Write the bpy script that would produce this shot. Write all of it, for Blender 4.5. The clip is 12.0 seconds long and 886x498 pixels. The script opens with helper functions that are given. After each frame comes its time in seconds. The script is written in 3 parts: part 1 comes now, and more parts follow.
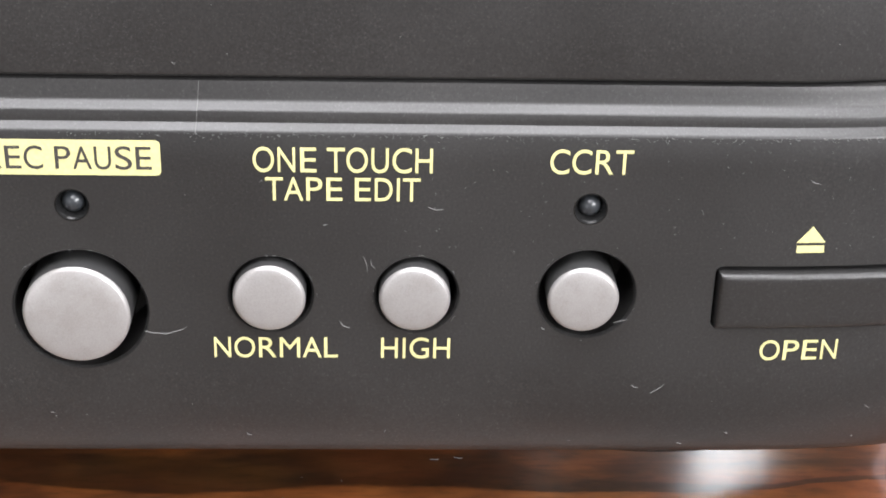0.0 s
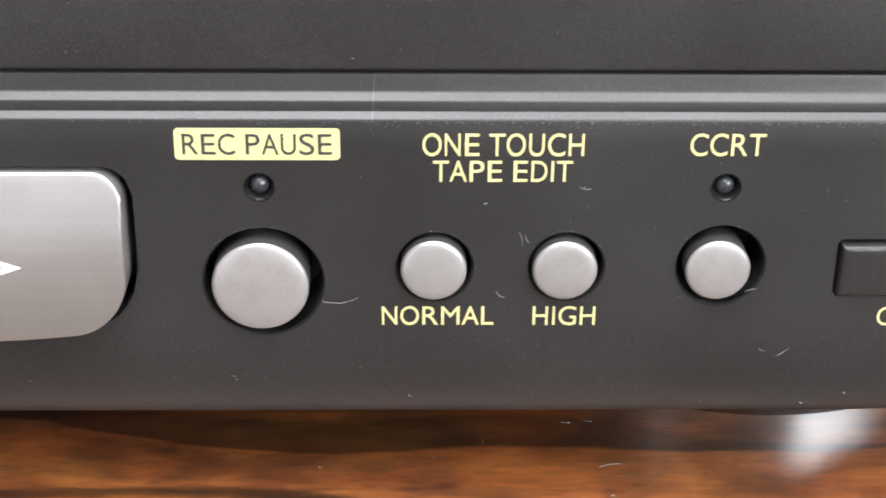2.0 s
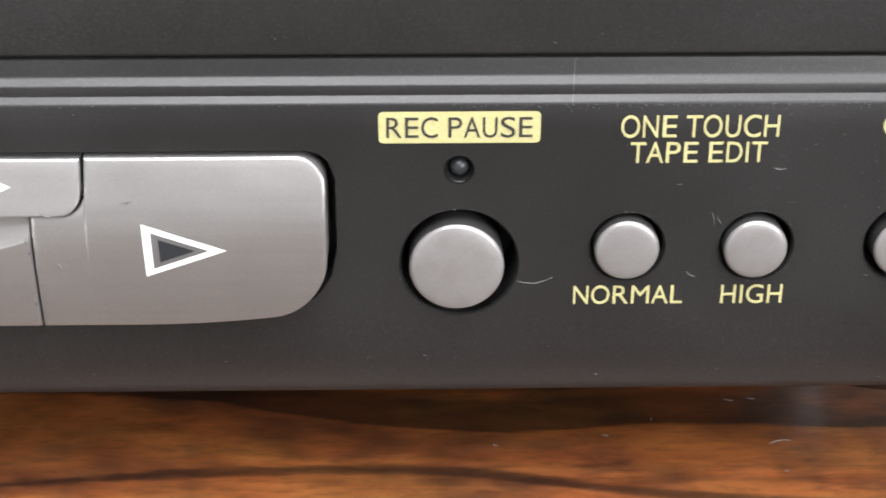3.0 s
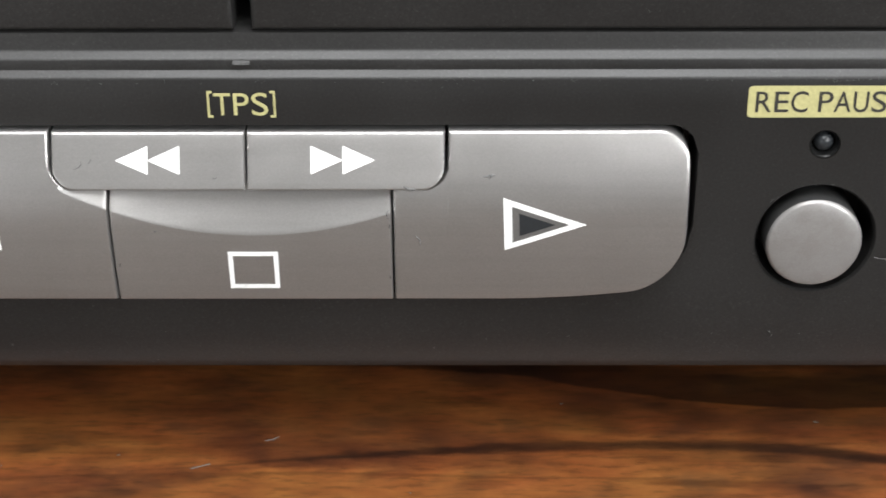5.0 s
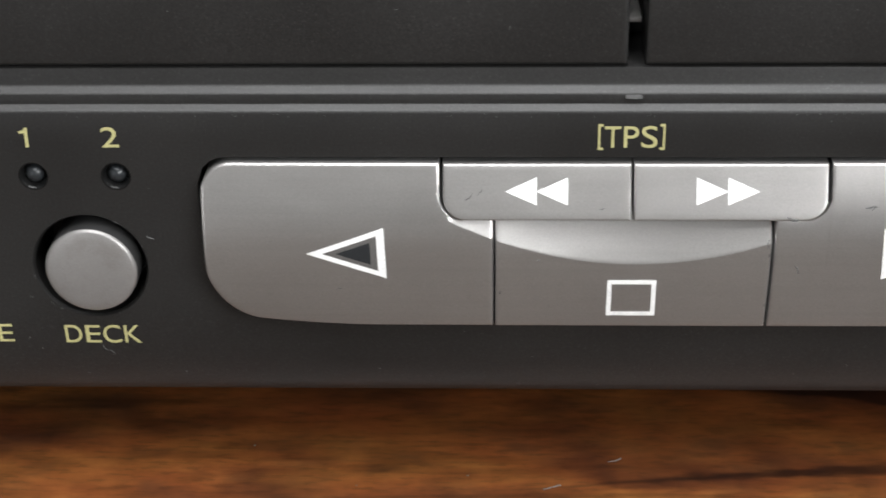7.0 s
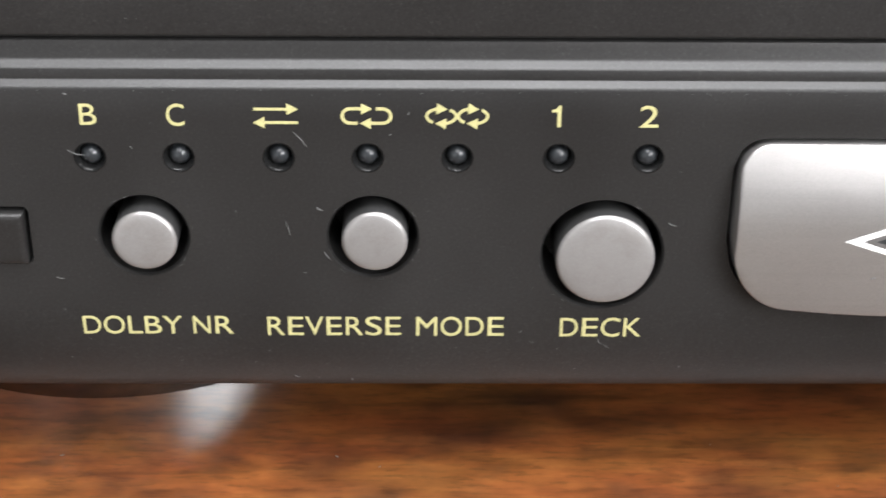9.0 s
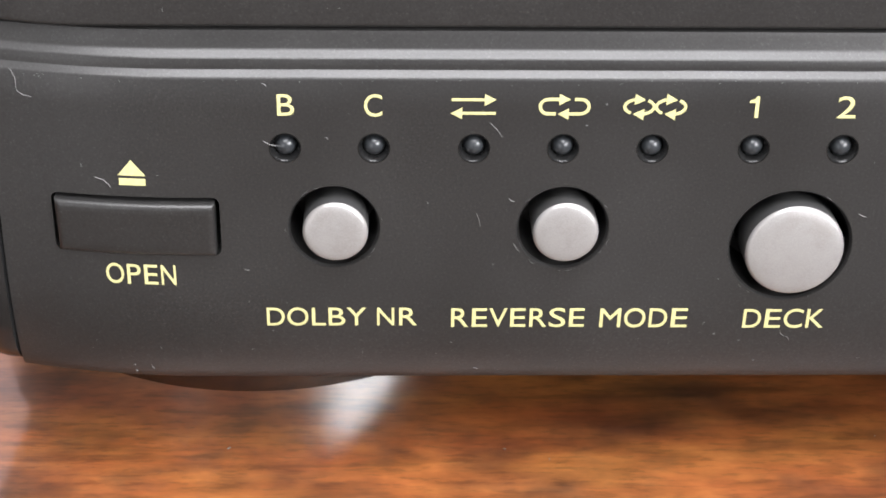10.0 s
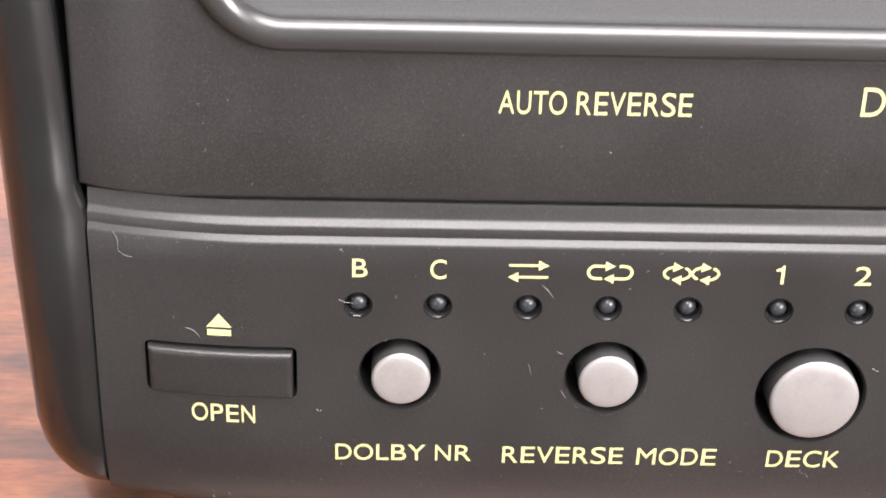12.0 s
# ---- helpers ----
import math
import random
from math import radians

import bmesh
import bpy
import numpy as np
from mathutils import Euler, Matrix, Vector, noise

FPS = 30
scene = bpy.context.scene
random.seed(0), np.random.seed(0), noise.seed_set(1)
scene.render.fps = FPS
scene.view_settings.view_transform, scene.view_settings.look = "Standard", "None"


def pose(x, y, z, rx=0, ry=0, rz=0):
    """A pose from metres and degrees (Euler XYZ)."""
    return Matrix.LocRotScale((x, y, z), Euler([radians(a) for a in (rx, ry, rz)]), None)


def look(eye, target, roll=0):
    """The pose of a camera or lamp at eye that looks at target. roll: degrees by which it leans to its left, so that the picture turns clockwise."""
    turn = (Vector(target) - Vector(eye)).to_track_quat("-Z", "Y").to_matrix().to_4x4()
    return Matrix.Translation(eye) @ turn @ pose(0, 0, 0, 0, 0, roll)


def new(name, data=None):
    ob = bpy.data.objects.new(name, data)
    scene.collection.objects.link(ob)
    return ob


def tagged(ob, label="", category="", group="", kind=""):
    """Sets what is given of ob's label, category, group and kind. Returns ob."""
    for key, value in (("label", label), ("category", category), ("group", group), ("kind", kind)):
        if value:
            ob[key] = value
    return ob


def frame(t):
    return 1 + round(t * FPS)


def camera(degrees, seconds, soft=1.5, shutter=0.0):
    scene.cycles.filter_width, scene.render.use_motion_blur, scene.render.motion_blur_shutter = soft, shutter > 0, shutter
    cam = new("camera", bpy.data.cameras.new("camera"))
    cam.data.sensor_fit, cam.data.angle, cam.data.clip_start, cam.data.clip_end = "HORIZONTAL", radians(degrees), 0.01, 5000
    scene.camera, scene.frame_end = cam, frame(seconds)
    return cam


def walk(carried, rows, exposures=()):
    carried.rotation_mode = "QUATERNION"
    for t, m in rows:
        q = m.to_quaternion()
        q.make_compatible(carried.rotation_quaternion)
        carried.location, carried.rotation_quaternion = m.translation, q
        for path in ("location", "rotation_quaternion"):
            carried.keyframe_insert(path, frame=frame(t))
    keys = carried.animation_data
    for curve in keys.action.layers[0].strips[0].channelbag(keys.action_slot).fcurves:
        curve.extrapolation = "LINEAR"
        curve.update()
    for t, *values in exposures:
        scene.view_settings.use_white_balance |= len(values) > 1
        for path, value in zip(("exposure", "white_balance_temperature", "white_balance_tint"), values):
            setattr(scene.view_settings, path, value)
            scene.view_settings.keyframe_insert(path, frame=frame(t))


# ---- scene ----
cam = camera(30.0, 12.0, soft=1.7, shutter=0.25)

# seconds, eye, target, roll (metres, degrees)
PATH = [
    (0, (0.08155, -0.12901, 0.09963), (0.09004, 0.04910, 0.00905), 1.65),
    (0.5, (0.08204, -0.13500, 0.09888), (0.09008, 0.04274, 0.00752), 1.53),
    (1, (0.08715, -0.14223, 0.10059), (0.09343, 0.03596, 0.00998), 0.95),
    (1.5, (0.08088, -0.14248, 0.10216), (0.08486, 0.03605, 0.01210), 0.38),
    (2, (0.06969, -0.14351, 0.10421), (0.07425, 0.03480, 0.01374), 0.69),
    (2.5, (0.06201, -0.14534, 0.10291), (0.06550, 0.03243, 0.01135), 0.19),
    (2.7, (0.05773, -0.14637, 0.10389), (0.06134, 0.03146, 0.01243), 0.12),
    (4.3, (0.03153, -0.14537, 0.10602), (0.03223, 0.03089, 0.01150), -0.21),
    (4.5, (0.02977, -0.14505, 0.10566), (0.02785, 0.03119, 0.01112), -0.28),
    (5, (0.02042, -0.14523, 0.10461), (0.01858, 0.03095, 0.00998), -0.33),
    (5.5, (0.01472, -0.14667, 0.10508), (0.01099, 0.02954, 0.01055), -0.60),
    (6, (0.00612, -0.14622, 0.10530), (0.00221, 0.02999, 0.01077), -0.65),
    (6.5, (-0.00429, -0.14723, 0.10801), (-0.00891, 0.02905, 0.01364), -0.67),
    (7, (-0.01315, -0.14758, 0.10945), (-0.01992, 0.02834, 0.01454), -0.93),
    (7.2, (-0.01667, -0.14804, 0.11037), (-0.02413, 0.02770, 0.01519), -1.04),
    (8.8, (-0.06764, -0.13921, 0.10504), (-0.06406, 0.03610, 0.00884), 0.74),
    (9, (-0.07322, -0.13832, 0.10469), (-0.06960, 0.03676, 0.00809), 0.67),
    (9.5, (-0.08506, -0.13760, 0.10272), (-0.08003, 0.03737, 0.00598), 0.68),
    (10, (-0.09297, -0.13786, 0.10377), (-0.08715, 0.03702, 0.00689), 0.95),
    (10.5, (-0.09405, -0.13841, 0.10518), (-0.08783, 0.03667, 0.00869), 1.13),
    (11, (-0.09774, -0.14093, 0.10731), (-0.09216, 0.03502, 0.01240), 1.26),
    (11.5, (-0.09986, -0.14483, 0.11540), (-0.09487, 0.03132, 0.02082), 1.41),
    (12, (-0.09973, -0.14717, 0.12196), (-0.09352, 0.02979, 0.02899), 1.84),
]
EXPOSURES = [
    (0, -0.59, 6280, 13),
    (1, -0.37, 6280, 13),
    (2.5, -0.80, 6280, 13),
    (4.5, -1.37, 6330, 9),
    (5.5, -1.61, 6330, 9),
    (7, -1.76, 6330, 9),
    (9, -0.97, 6300, 11),
    (10.5, -0.34, 6300, 14),
    (12, -0.20, 6600, 18),
]
walk(cam, [(t, look(eye, target, roll)) for t, eye, target, roll in PATH], EXPOSURES)

# ---- light: a wide window beside the table, a roof window and two added fill lamps ----
world = bpy.data.worlds.new("overcast_sky")
scene.world = world
world.use_nodes = True
wn = world.node_tree.nodes
sky = wn.new("ShaderNodeTexSky")
sky.sky_type = "NISHITA"
sky.sun_disc = False
sky.sun_elevation = radians(38)
sky.sun_rotation = radians(60)
wn["Background"].inputs["Strength"].default_value = 0.12
world.node_tree.links.new(sky.outputs["Color"], wn["Background"].inputs["Color"])

def opening_light(name, at, towards, width, height, watts, colour):
    """An area lamp in an opening of the room: daylight or an added fill."""
    data = bpy.data.lights.new(name, "AREA")
    data.shape = "RECTANGLE"
    data.size, data.size_y, data.energy, data.color = width, height, watts, colour
    new(name, data).matrix_world = look(at, towards)


# the wide side window (x = 1.3), the added far fill (y = 1.0), the added west fill (x = -1.3) and the roof window (z =
# 1.75)
WINDOW = dict(y0=-2.95, y1=-0.80, z0=0.49, z1=0.91)
FAR_FILL = dict(x0=-1.20, x1=1.20, z0=0.35, z1=1.30)
WEST_FILL = dict(y0=-2.70, y1=-1.90, z0=-0.75, z1=0.55)
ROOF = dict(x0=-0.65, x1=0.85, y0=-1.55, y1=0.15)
DAY = (1.0, 0.985, 0.968)
PINK_FILL = (1.0, 0.72, 0.64)
opening_light("window_daylight", (1.33, -1.875, 0.70), (0.0, -1.875, 0.70), 2.11, 0.38, 250, DAY)
# pink fill lamp added behind the deck for a rosy glare on the varnish
opening_light("far_fill_light", (0.0, 1.03, 0.825), (0.0, 0.0, 0.825), 2.36, 0.91, 22, PINK_FILL)
# fill lamp added on the left to brighten the table and deck there
opening_light("west_fill_light", (-1.33, -2.30, -0.10), (0.0, -2.30, -0.10), 0.76, 1.26, 34, DAY)
opening_light("roof_daylight", (0.10, -0.70, 1.77), (0.10, -0.70, 0.0), 1.46, 1.66, 200, DAY)


# ---- materials ----
def nodes_of(name):
    m = bpy.data.materials.new(name)
    m.use_nodes = True
    nt = m.node_tree
    return m, nt, nt.nodes["Principled BSDF"]


def noise_node(nt, scale, detail=4.0, rough=0.55, stretch=None):
    tc = nt.nodes.new("ShaderNodeNewGeometry")
    n = nt.nodes.new("ShaderNodeTexNoise")
    n.inputs["Scale"].default_value = scale
    n.inputs["Detail"].default_value = detail
    n.inputs["Roughness"].default_value = rough
    if stretch:
        mp = nt.nodes.new("ShaderNodeMapping")
        mp.inputs["Scale"].default_value = stretch
        nt.links.new(tc.outputs["Position"], mp.inputs["Vector"])
        nt.links.new(mp.outputs["Vector"], n.inputs["Vector"])
    else:
        nt.links.new(tc.outputs["Position"], n.inputs["Vector"])
    return n


def ramp(nt, src, stops):
    r = nt.nodes.new("ShaderNodeValToRGB")
    e = r.color_ramp.elements
    while len(e) < len(stops):
        e.new(0.5)
    for el, (p, c) in zip(e, stops):
        el.position = p
        el.color = (*c, 1.0) if len(c) == 3 else c
    nt.links.new(src, r.inputs["Fac"])
    return r


def grey(v):
    return (v, v, v)


def mix(nt, fac, a, b, blend="MIX"):
    m = nt.nodes.new("ShaderNodeMix")
    m.data_type, m.blend_type = "RGBA", blend
    if isinstance(fac, float):
        m.inputs[0].default_value = fac
    else:
        nt.links.new(fac, m.inputs[0])
    for k, v in ((6, a), (7, b)):
        if isinstance(v, tuple):
            m.inputs[k].default_value = (*v, 1.0)
        else:
            nt.links.new(v, m.inputs[k])
    return m.outputs[2]


def bump(nt, bsdf, src, strength, dist):
    b = nt.nodes.new("ShaderNodeBump")
    b.inputs["Strength"].default_value = strength
    b.inputs["Distance"].default_value = dist
    nt.links.new(src, b.inputs["Height"])
    nt.links.new(b.outputs["Normal"], bsdf.inputs["Normal"])
    return b


def plastic(name, dark, light, rough, grain=5200.0, bump_s=0.25, spec=0.5, flecks=0.0):
    """Moulded plastic: fine grain with pale flecks, faint cloudy handling marks."""
    m, nt, b = nodes_of(name)
    fine = noise_node(nt, grain, 2.0)
    cloud = noise_node(nt, 38.0, 5.0)
    c = ramp(nt, fine.outputs["Fac"], [(0.3, dark), (0.72, light)])
    warm = ramp(nt, cloud.outputs["Fac"], [(0.35, grey(0.85)), (0.7, (1.16, 1.15, 1.14))])
    fleck = noise_node(nt, 4700.0, 1.0)
    pale = ramp(nt, fleck.outputs["Fac"], [(0.60, grey(1.0)), (0.74, grey(1.0 + flecks))])
    tone = mix(nt, 1.0, c.outputs["Color"], warm.outputs["Color"], "MULTIPLY")
    nt.links.new(mix(nt, 1.0, tone, pale.outputs["Color"], "MULTIPLY"), b.inputs["Base Color"])
    rr = ramp(nt, cloud.outputs["Fac"], [(0.3, grey(rough - 0.06)), (0.75, grey(rough + 0.07))])
    nt.links.new(rr.outputs["Color"], b.inputs["Roughness"])
    b.inputs["Specular IOR Level"].default_value = spec
    bump(nt, b, fine.outputs["Fac"], bump_s, 0.00006)
    return m


def silver_paint(name, base, rough, metal, grain=0.03, dirt=0.0):
    m, nt, b = nodes_of(name)
    fine = noise_node(nt, 6500.0, 2.0)
    brushed = noise_node(nt, 700.0, 4.0, 0.6, (0.25, 1.0, 1.0))
    cloud = noise_node(nt, 60.0, 4.0)
    c = ramp(nt, fine.outputs["Fac"], [(0.3, tuple(v * 0.93 for v in base)), (0.7, tuple(v * 1.05 for v in base))])
    w = ramp(nt, cloud.outputs["Fac"], [(0.3, grey(0.95)), (0.7, grey(1.03))])
    lines = noise_node(nt, 1400.0, 3.0, 0.6, (0.02, 1.0, 1.0))
    hair = ramp(nt, lines.outputs["Fac"], [(0.32, grey(1.0 - grain)), (0.5, grey(1.0)), (0.7, grey(1.0 + 0.7 * grain))])
    both = mix(nt, 1.0, c.outputs["Color"], w.outputs["Color"], "MULTIPLY")
    touch = noise_node(nt, 420.0, 4.0, 0.65)
    smudge = ramp(nt, touch.outputs["Fac"], [(0.34, (1.0 - dirt, 1.0 - 1.15 * dirt, 1.0 - 1.3 * dirt)), (0.52, grey(1.0)), (0.70, grey(1.0 + 0.4 * dirt))])
    both = mix(nt, 1.0, both, smudge.outputs["Color"], "MULTIPLY")
    nt.links.new(mix(nt, 1.0, both, hair.outputs["Color"], "MULTIPLY"), b.inputs["Base Color"])
    b.inputs["Metallic"].default_value = metal
    rr = ramp(nt, brushed.outputs["Fac"], [(0.3, grey(rough - 0.025)), (0.7, grey(rough + 0.025))])
    nt.links.new(rr.outputs["Color"], b.inputs["Roughness"])
    bump(nt, b, fine.outputs["Fac"], 0.08, 0.00004)
    return m


def plain(name, colour, rough, spec=0.5, metal=0.0, grain=3000.0):
    m, nt, b = nodes_of(name)
    n = noise_node(nt, grain, 3.0)
    c = ramp(nt, n.outputs["Fac"], [(0.3, tuple(v * 0.88 for v in colour)), (0.7, tuple(min(1.0, v * 1.08) for v in colour))])
    nt.links.new(c.outputs["Color"], b.inputs["Base Color"])
    b.inputs["Roughness"].default_value = rough
    b.inputs["Specular IOR Level"].default_value = spec
    b.inputs["Metallic"].default_value = metal
    return m


def calc(nt, kind, a, b=0.0):
    n = nt.nodes.new("ShaderNodeMath")
    n.operation = kind
    for k, v in ((0, a), (1, b)):
        if isinstance(v, float):
            n.inputs[k].default_value = v
        else:
            nt.links.new(v, n.inputs[k])
    return n.outputs[0]


def beside_line(nt, points, wobble):
    """How far, in metres, a place lies behind a grain line that runs along x through (x, y) points in centimetres."""
    geo = nt.nodes.new("ShaderNodeNewGeometry")
    sep = nt.nodes.new("ShaderNodeSeparateXYZ")
    nt.links.new(geo.outputs["Position"], sep.inputs[0])
    fc = nt.nodes.new("ShaderNodeFloatCurve")
    curve = fc.mapping.curves[0]
    ends_at = [((x + 40) / 80, (y + 4) / 8) for x, y in points]
    while len(curve.points) < len(ends_at):
        curve.points.new(0.5, 0.5)
    for q, at in zip(curve.points, ends_at):
        q.location = at
    fc.mapping.update()
    nt.links.new(calc(nt, "DIVIDE", calc(nt, "ADD", sep.outputs[0], 0.40), 0.80), fc.inputs["Value"])
    line = calc(nt, "SUBTRACT", calc(nt, "MULTIPLY", fc.outputs[0], 0.08), 0.04)
    ragged = noise_node(nt, 330.0, 4.0, 0.62, (0.35, 1.0, 1.0))
    shift = calc(nt, "MULTIPLY", calc(nt, "SUBTRACT", ragged.outputs["Fac"], 0.5), wobble)
    return calc(nt, "ADD", calc(nt, "SUBTRACT", sep.outputs[1], line), shift)


def wood_material():
    """Varnished reddish-brown veneer, grain along x, with dark veins."""
    m, nt, b = nodes_of("varnished_wood")
    broad = noise_node(nt, 16.0, 4.0, 0.55, (0.25, 4.2, 1.0))
    fibre = noise_node(nt, 420.0, 4.0, 0.62, (0.34, 1.0, 1.0))
    pores = noise_node(nt, 1300.0, 3.0, 0.6, (0.22, 1.0, 1.0))
    blotch = noise_node(nt, 190.0, 3.0, 0.55, (0.55, 1.0, 1.0))
    base = ramp(nt, fibre.outputs["Fac"], [(0.30, (0.124, 0.0408, 0.0114)), (0.5, (0.166, 0.0570, 0.0160)), (0.70, (0.210, 0.0775, 0.0222))])
    streak = ramp(nt, broad.outputs["Fac"], [(0.37, grey(1.0)), (0.405, grey(0.72)), (0.42, grey(0.96)), (0.56, grey(1.05)), (0.580, grey(0.66)), (0.60, grey(0.95)), (0.7, grey(1.05))])
    patches = ramp(nt, blotch.outputs["Fac"], [(0.30, (0.56, 0.62, 0.80)), (0.46, grey(0.95)), (0.60, (1.04, 1.06, 1.04)), (0.72, grey(1.12))])
    pore = ramp(nt, pores.outputs["Fac"], [(0.36, grey(0.74)), (0.46, grey(1.0)), (0.64, grey(1.10))])
    c = base.outputs["Color"]
    for r in (streak, patches, pore):
        c = mix(nt, 1.0, c, r.outputs["Color"], "MULTIPLY")
    hue = noise_node(nt, 95.0, 4.0, 0.6, (0.35, 1.0, 1.0))
    tint = ramp(nt, hue.outputs["Fac"], [(0.36, (1.08, 0.87, 0.86)), (0.64, (1.00, 1.05, 0.90))])
    ink = noise_node(nt, 68.0, 4.0, 0.58, (0.60, 1.0, 1.0))
    figure = ramp(nt, ink.outputs["Fac"], [(0.34, (0.30, 0.34, 0.56)), (0.46, (0.76, 0.78, 0.88)), (0.55, grey(1.07))])
    near = beside_line(nt, [(-40, -1.6), (-12, -0.75), (-1.5, -0.07), (1.0, 0.22), (3.5, 0.40), (5.4, 0.37), (6.6, 0.15), (7.8, -0.09), (9.0, -0.24), (40, -2.2)], 0.0012)
    along = nt.nodes.new("ShaderNodeSeparateXYZ")
    nt.links.new(nt.nodes.new("ShaderNodeNewGeometry").outputs["Position"], along.inputs[0])
    fade = calc(nt, "MULTIPLY", calc(nt, "MAXIMUM", calc(nt, "SUBTRACT", 0.025, along.outputs[0]), 0.0), 14.0)
    vein = ramp(nt, calc(nt, "ADD", calc(nt, "MULTIPLY", calc(nt, "ABSOLUTE", near), 500.0), fade), [(0.0, (0.27, 0.30, 0.38)), (0.30, (0.38, 0.42, 0.5)), (0.62, grey(1.0))])
    far = beside_line(nt, [(-40, 3.4), (-6, 2.3), (2.5, 1.88), (3.4, 1.62), (5.3, 1.20), (6.2, 1.13), (7.9, 1.28), (10.2, 1.17), (12.0, 1.19), (13.2, 1.38), (40, 2.6)], 0.0014)
    thin = calc(nt, "ADD", calc(nt, "MULTIPLY", calc(nt, "MAXIMUM", calc(nt, "SUBTRACT", along.outputs[0], 0.095), 0.0), 200.0), 1.0)
    band = ramp(nt, calc(nt, "ADD", calc(nt, "MULTIPLY", calc(nt, "MULTIPLY", far, 100.0), thin), 0.20), [(0.16, grey(1.0)), (0.22, (0.32, 0.36, 0.44)), (0.80, (0.40, 0.44, 0.52)), (1.0, grey(0.92))])
    for r in (tint, figure, vein, band):
        c = mix(nt, 1.0, c, r.outputs["Color"], "MULTIPLY")
    nt.links.new(c, b.inputs["Base Color"])
    b.inputs["Roughness"].default_value = 0.42
    b.inputs["Coat Weight"].default_value = 1.0
    b.inputs["Coat Roughness"].default_value = 0.10
    b.inputs["Coat IOR"].default_value = 1.42
    wave = noise_node(nt, 260.0, 3.0, 0.5)
    skin = bump(nt, b, wave.outputs["Fac"], 0.08, 0.0004)
    nt.links.new(skin.outputs["Normal"], b.inputs["Coat Normal"])
    return m


BLACK = plastic("black_moulded_plastic", (0.0114, 0.0112, 0.0110), (0.0208, 0.0205, 0.0202), 0.41, 3900.0, 0.15, 0.5, 0.85)
BLACK_DOOR = plastic("black_door_plastic", (0.0127, 0.0124, 0.0122), (0.0235, 0.0231, 0.0228), 0.42, 3800.0, 0.15, 0.5, 0.85)
BLACK_GLOSS = plastic("smooth_black_plastic", (0.0080, 0.0082, 0.0083), (0.0130, 0.0133, 0.0134), 0.19, bump_s=0.05)
PIT = plastic("matt_black_plastic", (0.006, 0.006, 0.006), (0.012, 0.012, 0.012), 0.6)
SILVER = silver_paint("silver_paint", (0.462, 0.452, 0.444), 0.34, 0.82, 0.025, 0.015)
CAP_SILVER = silver_paint("satin_silver_cap", (0.350, 0.341, 0.336), 0.42, 0.6, 0.0, 0.08)
FOOT_METAL = plain("satin_foot_metal", (0.29, 0.296, 0.296), 0.25, 0.5, 1.0, 300.0)
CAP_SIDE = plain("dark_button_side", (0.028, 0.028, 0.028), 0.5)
INK = plain("pale_yellow_ink", (0.50, 0.47, 0.222), 0.5)
INK_DARK = plain("dark_ink", (0.035, 0.033, 0.03), 0.5)
WHITE_INK = plain("white_ink", (0.92, 0.92, 0.91), 0.4)
LENS = plain("smoked_lens", (0.024, 0.027, 0.030), 0.28, 0.5)
SMOKED = plain("smoked_window", (0.085, 0.088, 0.09), 0.16, 0.6)
FRAME_GLOSS = plain("glossy_black_bead", (0.026, 0.026, 0.026), 0.30, 0.65)
GRAPHITE = plain("graphite_rim", (0.16, 0.155, 0.15), 0.35, 0.5, 0.3)
DUST = plain("pale_dust", (0.14, 0.14, 0.138), 0.9)
SCRATCH = plain("scratched_plastic", (0.085, 0.084, 0.082), 0.6)
WORN = plain("worn_plastic_edge", (0.09, 0.09, 0.089), 0.5)
CASE = plastic("black_steel_case", (0.014, 0.013, 0.013), (0.028, 0.027, 0.026), 0.5, 2500.0)
WOOD = wood_material()
WALL = plain("pale_wall_paint", (0.15, 0.147, 0.141), 0.85, 0.3, 0.0, 40.0)
CEIL = plain("grey_ceiling_paint", (0.34, 0.335, 0.325), 0.9, 0.3, 0.0, 40.0)
FLOOR = plain("dark_floor_boards", (0.075, 0.048, 0.030), 0.45, 0.5, 0.0, 25.0)

CM = 0.01


# ---- mesh helpers: everything of the deck is built in centimetres ----
def mesh_of(bm, name, sharp=35.0):
    for f in bm.faces:
        f.smooth = True
    me = bpy.data.meshes.new(name)
    bm.to_mesh(me)
    bm.free()
    me.set_sharp_from_angle(angle=radians(sharp))
    return me


def part(name, bm, material, parent, label="", sharp=35.0, kind="", scale=CM):
    """One bmesh, in centimetres, as one mesh object under a thing or a part."""
    vs = [v.co for v in bm.verts]
    lo = Vector((min(v.x for v in vs), min(v.y for v in vs), min(v.z for v in vs)))
    hi = Vector((max(v.x for v in vs), max(v.y for v in vs), max(v.z for v in vs)))
    mid = (lo + hi) / 2
    bmesh.ops.translate(bm, vec=-mid, verts=bm.verts)
    bmesh.ops.scale(bm, vec=(scale, scale, scale), verts=bm.verts)
    me = mesh_of(bm, name, sharp)
    me.materials.append(material)
    ob = new(name, me)
    place = mid * scale
    ob.location = place - (spot(parent) if parent else Vector())
    ob.parent = parent
    if label or kind:
        tagged(ob, label, kind=kind)
    return ob


def spot(ob):
    """Where an unturned object stands in the world."""
    p = Vector(ob.location)
    while ob.parent:
        ob = ob.parent
        p += ob.location
    return p


